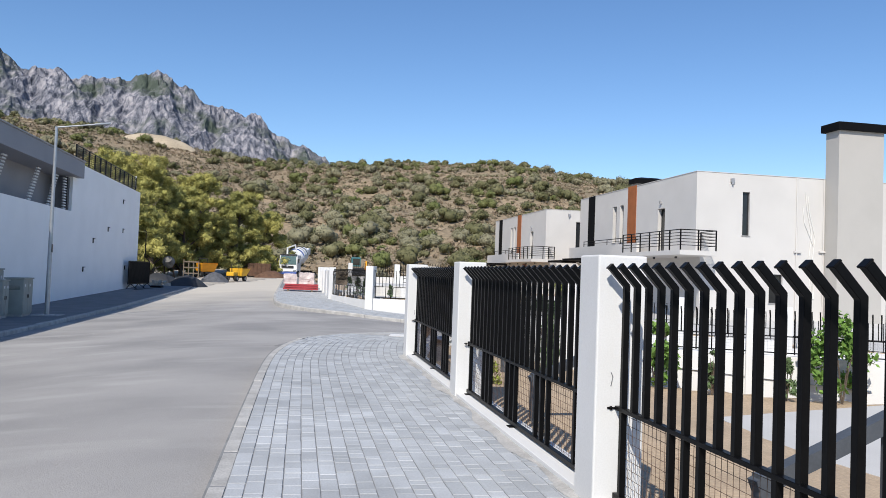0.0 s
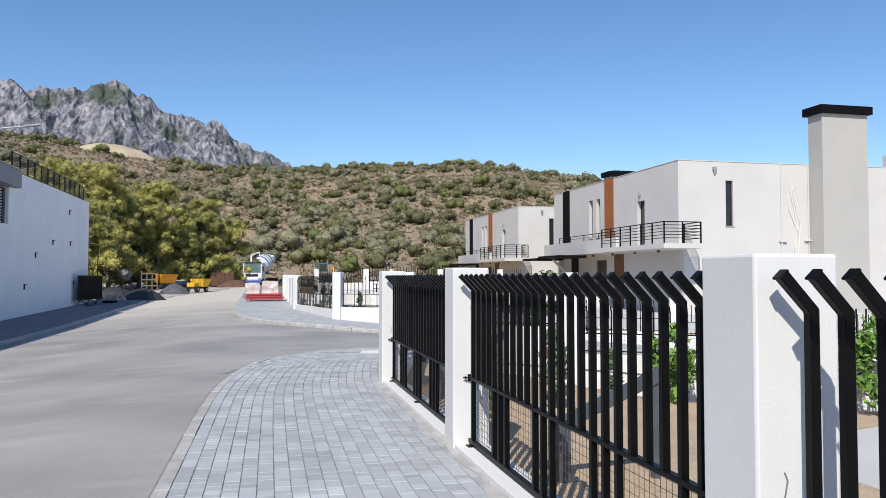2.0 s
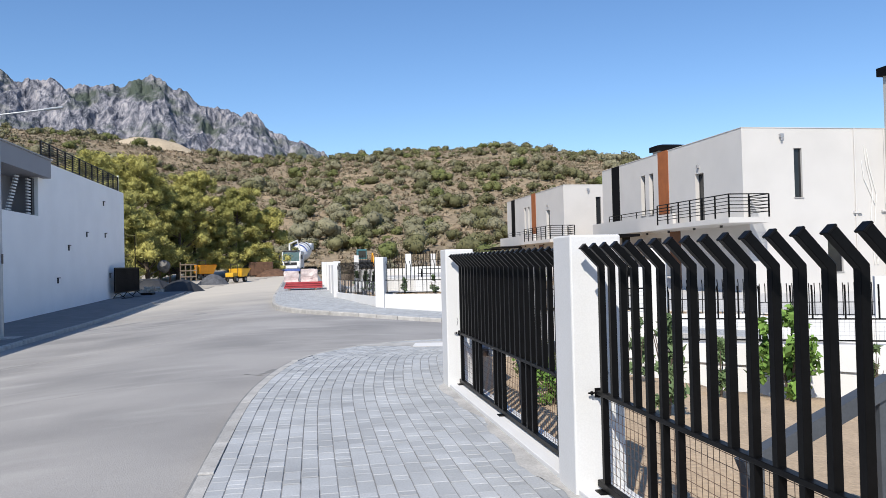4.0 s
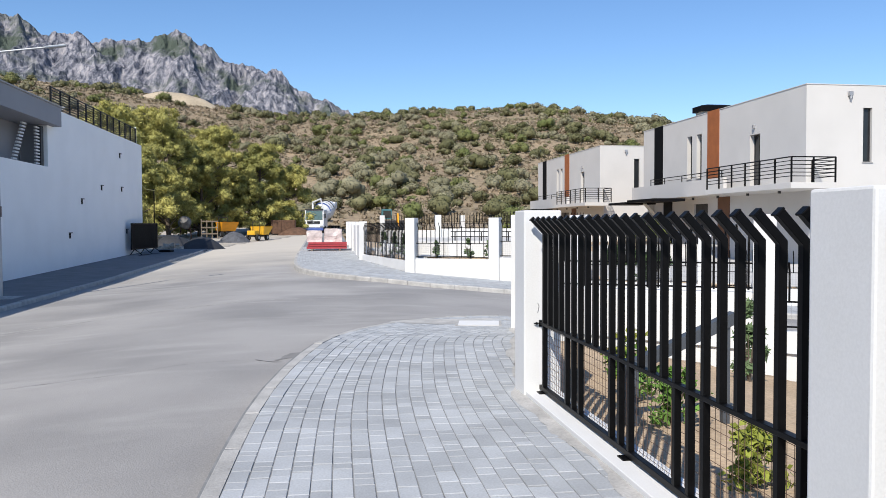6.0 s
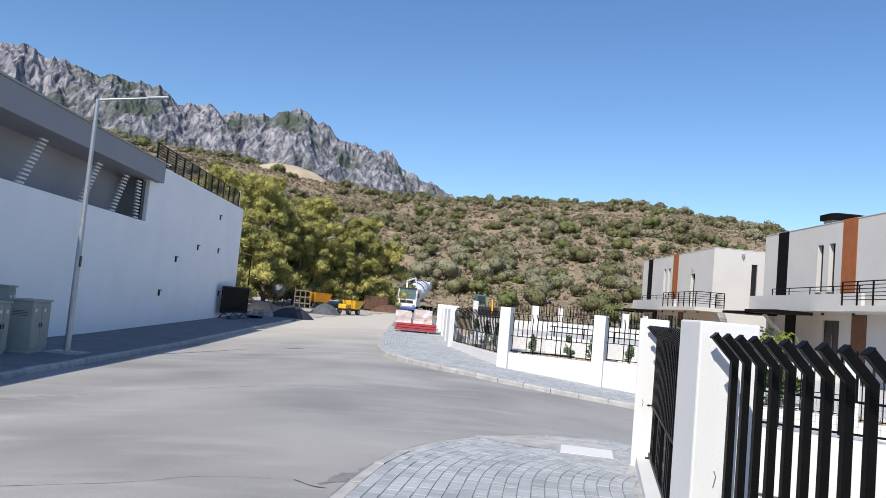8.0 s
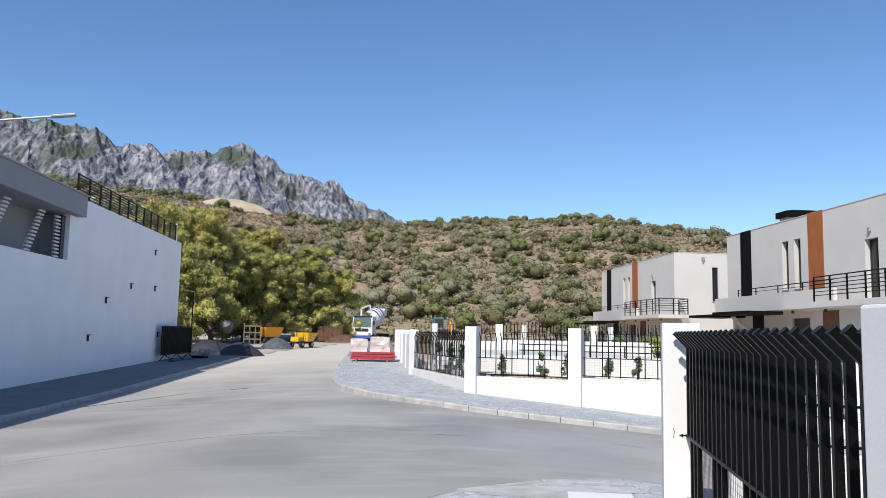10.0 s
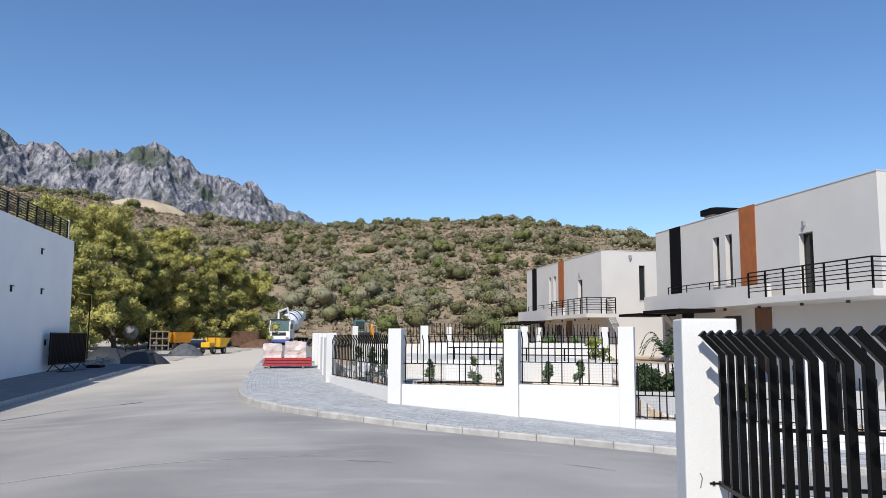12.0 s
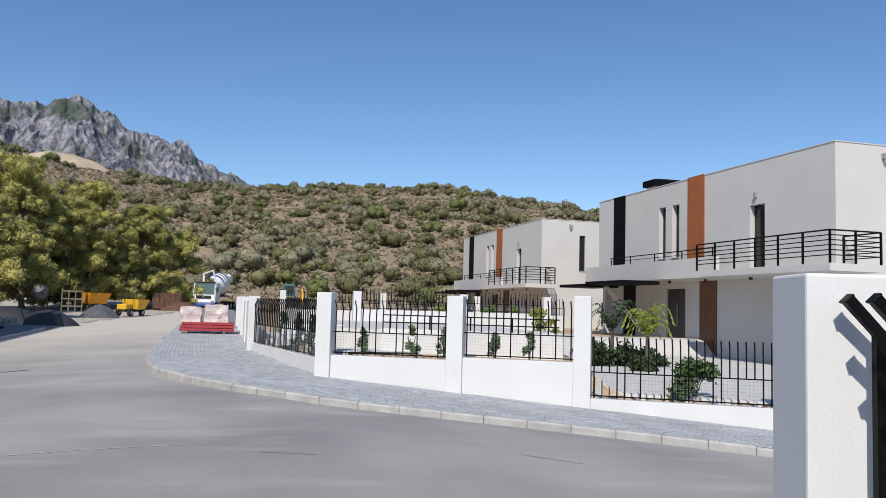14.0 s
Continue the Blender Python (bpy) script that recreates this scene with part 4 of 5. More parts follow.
tube(bm, [(-0.2, -0.5, 0.03), (0.7, -0.75, 0.03), (1.6, -0.55, 0.03), (2.6, -0.8, 0.03), (3.6, -0.6, 0.03)], 0.03, 6)
part("hose", bm, RUBBERHOSE, bd, "black hose lying on the pavement")

# ---- plants ----
def leaf_mat(name, color, tint, rough=0.75, island=0.30):
    return mat(name, color, rough, 0.18, 0.16, 0.0, 7.0, tint=tint, island=island, spec=0.25)


SHRUB = leaf_mat("maquis_leaves", (0.105, 0.105, 0.046), (0.16, 0.152, 0.078), island=0.15)
GREYSHRUB = leaf_mat("grey_maquis_leaves", (0.245, 0.228, 0.145), (0.175, 0.165, 0.10), island=0.15)
BRIGHTSHRUB = leaf_mat("lentisk_leaves", (0.120, 0.140, 0.045), (0.160, 0.160, 0.065), island=0.15)
DRYSCRUB = leaf_mat("dry_scrub", (0.28, 0.215, 0.15), (0.19, 0.17, 0.11))
PINE = leaf_mat("pine_needles", (0.40, 0.365, 0.11), (0.25, 0.25, 0.08))
GARDEN = leaf_mat("garden_leaves", (0.10, 0.20, 0.035), (0.16, 0.27, 0.06))
CONIFER = leaf_mat("young_conifer", (0.13, 0.19, 0.09), (0.10, 0.15, 0.06))
YELLOWLEAF = leaf_mat("yellow_leaves", (0.27, 0.29, 0.05), (0.18, 0.24, 0.05))
MIDLEAF = leaf_mat("mid_green_leaves", (0.05, 0.095, 0.028), (0.08, 0.12, 0.035))
DARKLEAF = leaf_mat("dark_leaves", (0.03, 0.055, 0.022), (0.05, 0.075, 0.03))
BARK = mat("bark", (0.13, 0.10, 0.075), 0.95, 0.2, 6, 0.02, 30)


def leaves(rng, centers, radii, counts, size, squash=0.75, shell=0.55, stretch=1.6, facing=0.7):
    """Small leaf faces scattered in the outer part of ellipsoids; arrays of vertices and faces."""
    idx = np.repeat(np.arange(len(centers)), counts)
    n = len(idx)
    d = rng.normal(size=(n, 3))
    d /= np.linalg.norm(d, axis=1)[:, None]
    r = (shell + (1.05 - shell) * rng.random(n)) * radii[idx] * (1 + 0.18 * np.sin(5 * d[:, 0] + idx) * np.cos(4 * d[:, 1] - idx))
    p = centers[idx] + d * r[:, None] * np.array([1, 1, squash])
    nrm = d * facing + rng.normal(size=(n, 3)) * (1.0 - 0.6 * facing)
    nrm /= np.linalg.norm(nrm, axis=1)[:, None]
    a = np.cross(nrm, rng.normal(size=(n, 3)))
    a /= np.linalg.norm(a, axis=1)[:, None]
    b = np.cross(nrm, a)
    s = (size[idx] if np.ndim(size) else np.full(n, size)) * (0.6 + 0.8 * rng.random(n))
    a, b = a * (s * stretch / 2)[:, None], b * (s / 2)[:, None]
    v = np.stack([p - a, p + b * 0.9, p + a, p - b * 0.9], 1).reshape(-1, 3)
    f = np.arange(n * 4).reshape(-1, 4)
    return v, f


def quads(name, v, f, material, parent=None, label=""):
    me = bpy.data.meshes.new(name)
    me.vertices.add(len(v))
    me.vertices.foreach_set("co", np.ascontiguousarray(v, dtype=np.float32).reshape(-1))
    me.loops.add(f.size)
    me.loops.foreach_set("vertex_index", f.reshape(-1).astype(np.int32))
    me.polygons.add(len(f))
    me.polygons.foreach_set("loop_start", np.arange(0, f.size, f.shape[1], dtype=np.int32))
    me.update(calc_edges=True)
    me.materials.append(material)
    ob = new(name, me)
    ob.parent = parent
    if label:
        ob["label"] = label
    return ob


def cores(centers, radii, squash, rng, k=0.86):
    """Rough inner bodies that keep the shrubs from being see-through."""
    bm = bmesh.new()
    bmesh.ops.create_icosphere(bm, subdivisions=1, radius=1)
    base = np.array([v.co[:] for v in bm.verts])
    tri = np.array([[v.index for v in f.verts] for f in bm.faces])
    bm.free()
    n, m = len(centers), len(base)
    wob = 1 + rng.normal(size=(n, m, 1)) * 0.12
    v = centers[:, None] + base[None] * wob * (radii * k)[:, None, None] * np.array([1, 1, squash])
    f = tri[None] + (np.arange(n) * m)[:, None, None]
    return v.reshape(-1, 3), f.reshape(-1, 3)


def hill_scrub():
    rng = np.random.default_rng(7)

    def scatter(n, lo, hi):
        az = np.radians(rng.uniform(-42, 52, n))
        dist = np.sqrt(rng.uniform(lo ** 2, hi ** 2, n))
        x, y = np.sin(az) * dist, np.cos(az) * dist
        keep = dist > 104
        keep &= ~((x > 15) & (x < 45) & (y < 96)) & ~((np.abs(x + 9) < 12) & (y < 108))
        return x[keep], y[keep], dist[keep]
    x, y, dist = scatter(4900, 104, 336)
    patch = fbm(x, y, 34.0, 4, 5.0)
    keep = (patch + rng.normal(0, 0.30, len(x)) > -0.10)
    x, y, dist = x[keep], y[keep], dist[keep]
    r = np.clip(rng.lognormal(0.05, 0.58, len(x)), 0.40, 3.0) * np.clip(1.25 - (dist - 104) / 700, 0.8, 1.25)
    # taller growth along the hill's foot
    x2, y2, d2 = scatter(330, 106, 175)
    r2 = rng.uniform(1.2, 2.9, len(x2))
    x, y, dist, r = np.r_[x, x2], np.r_[y, y2], np.r_[dist, d2], np.r_[r, r2]
    c = np.stack([x, y, land_z(x, y) + r * 0.30], -1)
    # each shrub is a dome of several leafy lobes
    lobes = np.clip((r * 2.4).astype(int) + 2, 3, 7)
    idx = np.repeat(np.arange(len(r)), lobes)
    d = rng.normal(size=(len(idx), 3))
    d[:, 2] = np.abs(d[:, 2]) * 0.8 + 0.05
    d /= np.linalg.norm(d, axis=1)[:, None]
    lc = c[idx] + d * (r[idx] * rng.uniform(0.40, 0.62, len(idx)))[:, None] * np.array([1, 1, 0.85])
    lr = r[idx] * rng.uniform(0.40, 0.58, len(idx))
    ld = dist[idx]
    counts = np.clip((lr * lr * 82 * np.clip(190 / ld, 0.6, 1.6)).astype(int), 14, 90)
    pick = rng.choice(3, len(r), p=(0.46, 0.36, 0.18))
    for k, (m, label) in enumerate(((SHRUB, "dark green rounded maquis shrubs covering the hillside"), (GREYSHRUB, "grey-green rounded maquis shrubs covering the hillside"), (BRIGHTSHRUB, "fresh green lentisk shrubs among the maquis"))):
        mine = pick[idx] == k
        v, f = leaves(rng, lc[mine], lr[mine], counts[mine], (0.14 + 0.0008 * ld)[mine], 0.85, 0.80, 1.25, 0.92)
        tagged(quads("hill_shrubs", v, f, m), label, "shrubs", kind="stuff")
        v, f = cores(lc[mine], lr[mine], 0.85, rng, 0.84)
        tagged(quads("shrub_bodies", v, f, m), "dense inner foliage of the hillside shrubs", "shrubs", kind="stuff")
    x, y, dist = scatter(25000, 100, 336)
    bare = fbm(x, y, 21.0, 3, 11.0)
    keep = bare + rng.normal(0, 0.15, len(x)) > -0.50
    x, y, dist = x[keep], y[keep], dist[keep]
    r = rng.uniform(0.35, 0.9, len(x)) * (0.85 + dist / 420)
    c = np.stack([x, y, land_z(x, y) + r * 0.18], -1)
    v, f = leaves(rng, c, r, np.full(len(x), 12), 0.26 + 0.22 * r, 0.5, 0.4, 1.4, 0.75)
    tagged(quads("dry_scrub", v, f, DRYSCRUB), "low dry brown scrub between the shrubs", "scrub", kind="stuff")


hill_scrub()


def bare_bank():
    """The strip of bare earth cut into the hill below its crest."""
    V, F = [], []
    az = np.radians(np.linspace(-12.4, -7.4, 40))
    for i, a in enumerate(az):
        for j, (d, up) in enumerate(((283, 0.2), (286, 3.2), (291, 4.2), (296, 3.2))):
            x, y = math.sin(a) * d, math.cos(a) * d
            e = math.sin(math.pi * i / 39) ** 0.6
            V.append((x, y, float(land_z(np.array(x), np.array(y))) + up * e * 0.85 + 0.10 * math.sin(i * 0.6 + j)))
    F = [(i * 4 + j, i * 4 + 4 + j, i * 4 + 5 + j, i * 4 + 1 + j) for i in range(39) for j in range(3)]
    ob = mesh_ob("earth_bank", V, F, mat("bare_earth", (0.50, 0.41, 0.29), 1.0, 0.12, 0.1, 0.2, 1.5))
    ob.data.shade_smooth()
    return tagged(ob, "strip of bare tan earth below the hill's crest", "earth bank")


bare_bank()


def pine_tree(x, y, height, spread, seed, label):
    rng = np.random.default_rng(seed)
    z = float(land_z(x, y))
    t = thing("pine_tree", x, y, z, label, "tree", "pines behind the building")
    bm = bmesh.new()
    bend = rng.normal(0, 0.35, (6, 2)).cumsum(0)
    pts = [(float(bend[i][0]) * 0.5, float(bend[i][1]) * 0.5, height * 0.82 * i / 5 - (0.3 if i == 0 else 0)) for i in range(6)]
    tube(bm, pts, 0, 8, radii=[0.26, 0.22, 0.18, 0.13, 0.09, 0.03])
    part("trunk", bm, BARK, t)
    cs, rs = [], []
    for i in range(int(26 + spread * 5)):
        k = rng.uniform(0.14, 1.0)
        reach = spread * (0.5 + 0.75 * math.sin(math.pi * min(1, 0.16 + k * 0.80))) * (1.15 - k * 0.62)
        a = rng.uniform(0, 2 * math.pi)
        d = reach * math.sqrt(rng.uniform(0.15, 1.0))
        i0 = min(4, int(k * 5))
        bx, by, bz = pts[i0]
        end = Vector((bx + math.cos(a) * d, by + math.sin(a) * d, height * k * 0.95))
        limb = bmesh.new()
        tube(limb, [(bx, by, max(0.8, end.z - d * 0.45)), ((bx + end.x) / 2, (by + end.y) / 2, end.z - d * 0.15), tuple(end)], 0, 5, radii=[0.07, 0.045, 0.015])
        part("limb", limb, BARK, t)
        for j in range(6):
            off = rng.normal(0, 0.62, 3)
            back = rng.uniform(0, 0.45)
            cs.append((end.x * (1 - back) + bx * back + off[0], end.y * (1 - back) + by * back + off[1], end.z + off[2] * 0.6 - back * d * 0.3))
            rs.append(rng.uniform(0.36, 0.78))
    cs, rs = np.array(cs), np.array(rs)
    v, f = leaves(rng, cs, rs, (rs * 330).astype(int), 0.078, 0.8, 0.55, 3.4, 0.5)
    cv, cf = cores(cs, rs, 0.8, rng, 0.66)
    quads("inner_crown", cv, cf, PINE, t)
    quads("crown", v, f, PINE, t, "yellow-green needle crown")
    return t


for k, (x, y, h, s) in enumerate(((-18.5, 77, 12.0, 4.0), (-16.0, 88, 13.4, 4.6), (-12.4, 99, 13.0, 4.9), (-8.4, 101, 11.0, 4.4), (-20.5, 90, 14.0, 4.6), (-5.2, 104, 8.6, 3.3), (-15.6, 71, 9.0, 3.4), (-14.2, 94, 10.5, 4.6))):
    pine_tree(x, y, h, s, 20 + k, "broad yellow-green pine behind the white building" if k % 2 == 0 else "bushy pine standing over the builders' yard")


def bush(name, x, y, z, r, h, seed, material, label, size=0.07, n=420, category="plant", cone=False, stems=5):
    rng = np.random.default_rng(seed)
    t = thing(name, x, y, z, label, category, "garden plants")
    bm = bmesh.new()
    cs, rs = [], []
    for i in range(stems):
        a = rng.uniform(0, 6.28)
        top = (math.cos(a) * r * 0.55, math.sin(a) * r * 0.55, h * rng.uniform(0.55, 0.9))
        tube(bm, [(0, 0, -0.03), (top[0] * 0.4, top[1] * 0.4, top[2] * 0.5), top], 0, 5, radii=[0.018, 0.012, 0.004])
    part("stem", bm, BARK, t)
    for i in range(16):
        k = rng.uniform(0.12, 1.0)
        w = r * (1.05 - k) if cone else r * math.sin(math.pi * min(0.93, 0.2 + 0.7 * k))
        a = rng.uniform(0, 6.28)
        d = w * math.sqrt(rng.uniform(0, 1))
        cs.append((math.cos(a) * d, math.sin(a) * d, h * k * 0.93))
        rs.append(max(0.06, (0.16 if cone else 0.34) * r + 0.04))
    cs, rs = np.array(cs), np.array(rs)
    v, f = leaves(rng, cs, rs, np.full(len(cs), n // 16), size, 0.9, 0.1, 1.7 if not cone else 3.0)
    quads("foliage", v, f, material, t)
    return t


def palm(x, y, z, h, seed, material, label, fronds=13, reach=0.8):
    rng = np.random.default_rng(seed)
    t = thing("palm", x, y, z, label, "plant", "garden plants")
    bm = bmesh.new()
    tube(bm, [(0, 0, -0.05), (0, 0, h * 0.55)], 0, 7, radii=[0.09, 0.06])
    part("trunk", bm, BARK, t)
    for i in range(fronds):
        a = 2 * math.pi * i / fronds + rng.uniform(-0.2, 0.2)
        up = rng.uniform(0.2, 0.55) * h
        V, F = [], []
        side, out = Vector((-math.sin(a), math.cos(a), 0)), Vector((math.cos(a), math.sin(a), 0))
        for j in range(16):
            k = j / 15
            c = out * reach * k + Vector((0, 0, h * 0.55 + up * math.sin(k * 2.3) * 1.1 - 0.25 * k * k * h))
            w = 0.24 * math.sin(math.pi * min(0.95, 0.15 + k))
            V += [tuple(c), tuple(c + side * w + out * 0.10 - Vector((0, 0, 0.08))), tuple(c - side * w + out * 0.10 - Vector((0, 0, 0.08))), tuple(c + out * 0.03)]
            o = 4 * j
            F += [(o, o + 3, o + 1), (o, o + 2, o + 3)]
            if j:
                F.append((o - 1, o, o + 2) if j % 2 else (o - 1, o + 1, o))
        mesh_ob("frond", V, F, material, t)
    return t


def gz(x, y):
    return float(garden_z(np.array(x), np.array(y)))


# the near yard
for k, (x, y, r, h) in enumerate(((8.1, 14.2, 0.24, 0.95), (9.3, 13.5, 0.22, 0.9), (12.3, 11.6, 0.28, 1.1), (5.0, 15.4, 0.26, 1.05), (5.9, 14.6, 0.26, 0.9), (3.9, 12.2, 0.28, 1.15))):
    bush("young_conifer", x, y, gz(x, y), r, h, 40 + k, CONIFER, "small feathery young conifer in dry soil", 0.045, 900, cone=True)
for k, (x, y, r, h) in enumerate(((10.4, 13.3, 0.65, 1.75), (7.2, 14.9, 0.45, 1.5))):
    bush("leafy_shrub", x, y, gz(x, y), r, h, 50 + k, GARDEN, "bright green leafy shrub against the white wall", 0.085, 1500)
for k, (x, y, r, h) in enumerate(((2.75, 12.7, 0.22, 0.50), (2.6, 11.2, 0.2, 0.36), (2.8, 13.7, 0.22, 0.5), (3.2, 14.7, 0.26, 0.55))):
    bush("yellow_green_bush", x, y, gz(x, y), r, h, 60 + k, (GARDEN, YELLOWLEAF)[k % 2], "small yellow-green bush behind the steel fence", 0.04, 620)
# the gardens across the side street
for k in range(5):
    s = 0.9 + k * 0.98
    p = f1 + fd * s
    q = (p.x + 0.35 + 0.2 * (k % 2), p.y + 0.75)
    bush("young_conifer", q[0], q[1], gz(*q), 0.2, 0.62 + 0.1 * (k % 3), 80 + k, CONIFER, "small young conifer behind the iron fence", 0.04, 600, cone=True)
for k, (x, y) in enumerate(((2.75, 35.6), (2.5, 36.9), (2.2, 38.4))):
    bush("young_conifer", x, y, gz(x, y), 0.25, 0.9, 95 + k, CONIFER, "small young conifer behind the iron fence", 0.045, 700, cone=True)
palm(14.5, 42.0, gz(14.5, 42.0), 2.2, 1, DARKLEAF, "dark feathery young palm in the villa garden", 15, 1.0)
palm(13.4, 37.6, gz(13.4, 37.6), 2.1, 2, YELLOWLEAF, "yellow-fronded young palm in the villa garden", 16, 0.75)
for k, (x, y, r, h) in enumerate(((13.2, 41.0, 0.7, 0.75), (12.5, 39.2, 0.65, 0.7), (13.3, 39.0, 0.7, 0.7), (14.3, 39.0, 0.65, 0.55), (10.45, 30.6, 0.55, 0.85), (13.1, 37.2, 0.5, 0.45))):
    bush("dense_bush", x, y, gz(x, y), r, h, 100 + k, (DARKLEAF, MIDLEAF)[k == 4], "dense dark green bush in the villa garden", 0.085, 1400)
for k, (x, y) in enumerate(((10.5, 39.3), (12.4, 50.0), (9.0, 46.2), (14.5, 52.0))):
    bush("leafy_shrub", x, y, gz(x, y), 0.55, 1.3, 120 + k, (YELLOWLEAF, GARDEN)[k % 2], "thin yellow-green shrub in the far garden", 0.07, 800)


# ---- gardens: slabs, inner walls ----
def slab(name, pts, z, material, label):
    bm = bmesh.new()
    lo = [bm.verts.new((x, y, z - 0.25)) for x, y in pts]
    hi = [bm.verts.new((x, y, z)) for x, y in pts]
    bm.faces.new(hi)
    for i in range(len(pts)):
        j = (i + 1) % len(pts)
        bm.faces.new((lo[i], lo[j], hi[j], hi[i]))
    return tagged(part(name, bm, material), label, "paving", kind="structure")


soil_x, soil_y = np.arange(1.94, 24, 0.4), np.arange(-10, 18, 0.4)
tagged(sheet("yard_soil", soil_x, soil_y, lambda a, b: np.where(0.49 * a + 0.87 * b < 17.2, garden_z(a, b) + 0.03 * fbm(a, b, 0.9, 4), garden_z(a, b) - 0.8), SOIL), "dry sandy soil of the near yard", "soil", kind="structure")
soil_x, soil_y = np.arange(1.75, 46, 0.4), np.arange(18, 100, 0.4)
tagged(sheet("garden_soil", soil_x, soil_y, lambda a, b: np.where((b + 0.578 * a > 35.75) & (a - 0.2 * np.clip(40.4 - b, 0, 7) > 1.62), garden_z(a, b) + 0.02 * fbm(a, b, 0.9, 4), -2.6), SOIL), "dry sandy soil of the gardens", "soil", kind="structure")
slab("yard_paving", [(6.3, 10.9), (6.0, 8.8), (6.4, 6.0), (7.2, -8), (21, -8), (21, 7.6), (10.6, 12.2)], -0.62, SLABCON, "pale concrete paving of the near yard")
tagged(sheet("garden_path", np.arange(8.0, 46.01, 0.4), np.arange(12.0, 47, 0.4), lambda a, b: np.where((b + 0.578 * a > 36.0) & (a > 7.9 + 0.35 * (b - 30)), garden_z(a, b) + 0.05, -3.0), SLABCON), "pale concrete garden path", "paving", kind="structure")
tagged(sheet("garden_paving", np.arange(1.9, 5.2, 0.25), np.arange(34.0, 45.4, 0.25), lambda a, b: np.where((b + 0.578 * a > 35.9) & (a - 0.2 * np.clip(40.4 - b, 0, 7) > 1.75), garden_z(a, b) + 0.045, -2.6), SLABCON), "pale concrete paving inside the garden gate", "paving", kind="structure")
white_wall(5.6, 45.5, 7.6, 0, -0.2, 1.30, 0.2, label="low white dividing wall between the gardens")
wavy_fence(5.6, 45.6, 1.31, 7.6, 0, 0.80)
white_wall(3.4, 56.0, 15.5, 0, -0.2, 1.15, 0.2, label="low white dividing wall between the gardens")
wavy_fence(3.4, 56.1, 1.16, 15.5, 0, 0.95)
inner = f1 + fd * 0.9 + Vector((0.9, 1.56, 0))
white_wall(inner.x, inner.y, 4.5, FA, -0.2, 0.92, 0.2, label="low white retaining wall behind the young conifers")
rl = thing("terrace_railing", inner.x + 0.05, inner.y + 0.1, 0.92, "low black double railing on the terrace wall", "railing", rz=FA)
for k in range(5):
    part("railing_post", boxes((0.2 + k * 1.02, 0.235 + k * 1.02, -0.017, 0.017, 0, 0.34)), IRON, rl)
for zz in (0.14, 0.32):
    part("railing_rail", boxes((0.05, 4.4, -0.014, 0.014, zz, zz + 0.028)), IRON, rl)
tagged(sheet("terrace", np.arange(2.6, 9.6, 0.25), np.arange(33.5, 45.6, 0.25), lambda a, b: np.where((b + 0.578 * a > 37.95) & (a > 3.3), 0.86 + 0.0 * a, -2.5), SLABCON), "pale paved garden terrace", "paving", kind="structure")
steps = thing("garden_steps", 3.0, 37.3, 0.33, "short flight of white garden steps", "steps", rz=0)
for k in range(4):
    part("tread", boxes((-0.9, 0.9, k * 0.3, 1.5, k * 0.14, k * 0.14 + 0.13)), WHITE, steps)
for x, y in ((5.3, 45.4), (9.6, 45.4), (13.2, 45.4), (3.2, 55.9), (8.4, 55.9), (13.6, 55.9)):
    pillar(x, y, -0.2, 2.0 if y < 50 else 2.1, w=0.3)

# ---- the builders' yard at the end of the road ----
CABWHITE = mat("white_lorry_paint", (0.78, 0.79, 0.80), 0.3, 0.04, 2, 0.0)
LORRYBLUE = mat("blue_plastic", (0.05, 0.10, 0.35), 0.5, 0.1, 3, 0.0)
RUBBER = mat("tyre_rubber", (0.02, 0.02, 0.02), 0.9, 0.2, 8, 0.003)
PLANTORANGE = mat("orange_plant_paint", (0.85, 0.36, 0.02), 0.5, 0.08, 3, 0.0)
PLANTYELLOW = mat("yellow_plant_paint", (0.80, 0.45, 0.03), 0.5, 0.1, 3, 0.0)
RED = mat("red_primer_steel", (0.38, 0.04, 0.05), 0.55, 0.12, 4, 0.0)
WRAP = mat("pale_plastic_wrap", (0.66, 0.56, 0.53), 0.45, 0.12, 3, 0.02, 9)
TARP = mat("black_tarpaulin", (0.035, 0.037, 0.042), 0.7, 0.15, 1.5, 0.03, 6)
RUBBLE = mat("pale_rubble", (0.52, 0.47, 0.40), 1.0, 0.2, 2.0, 0.05, 8)
RUSTED = mat("rusted_steel", (0.14, 0.075, 0.045), 0.85, 0.2, 3, 0.003)
TIMBER = mat("weathered_timber", (0.22, 0.175, 0.13), 0.9, 0.15, 4, 0.004)

def yard_edge(y):
    """Where the dusty yard gives way to the asphalt."""
    return np.interp(y, (60, 63, 73, 82, 94, 98), (-8.45, -8.3, -6.9, -5.0, -2.9, 20.0)) + 0.25 * np.sin(y * 1.3)


dirt_x, dirt_y = np.arange(-34, -1.5, 0.6), np.arange(58.5, 118, 0.6)
tagged(sheet("builders_yard", dirt_x, dirt_y, lambda a, b: np.where(a > yard_edge(b), -3.0, np.where(a > -8.4, road_z(a, b) + 0.03, road_z(-8.3 + 0 * a, b) + 0.04) + 0.12 * fbm(a, b, 3.0, 4) * smooth(-8.4, -10.5, a) + 0.8 * smooth(98, 112, b)), RUBBLE), "pale dusty earth of the builders' yard", "earth", kind="structure")


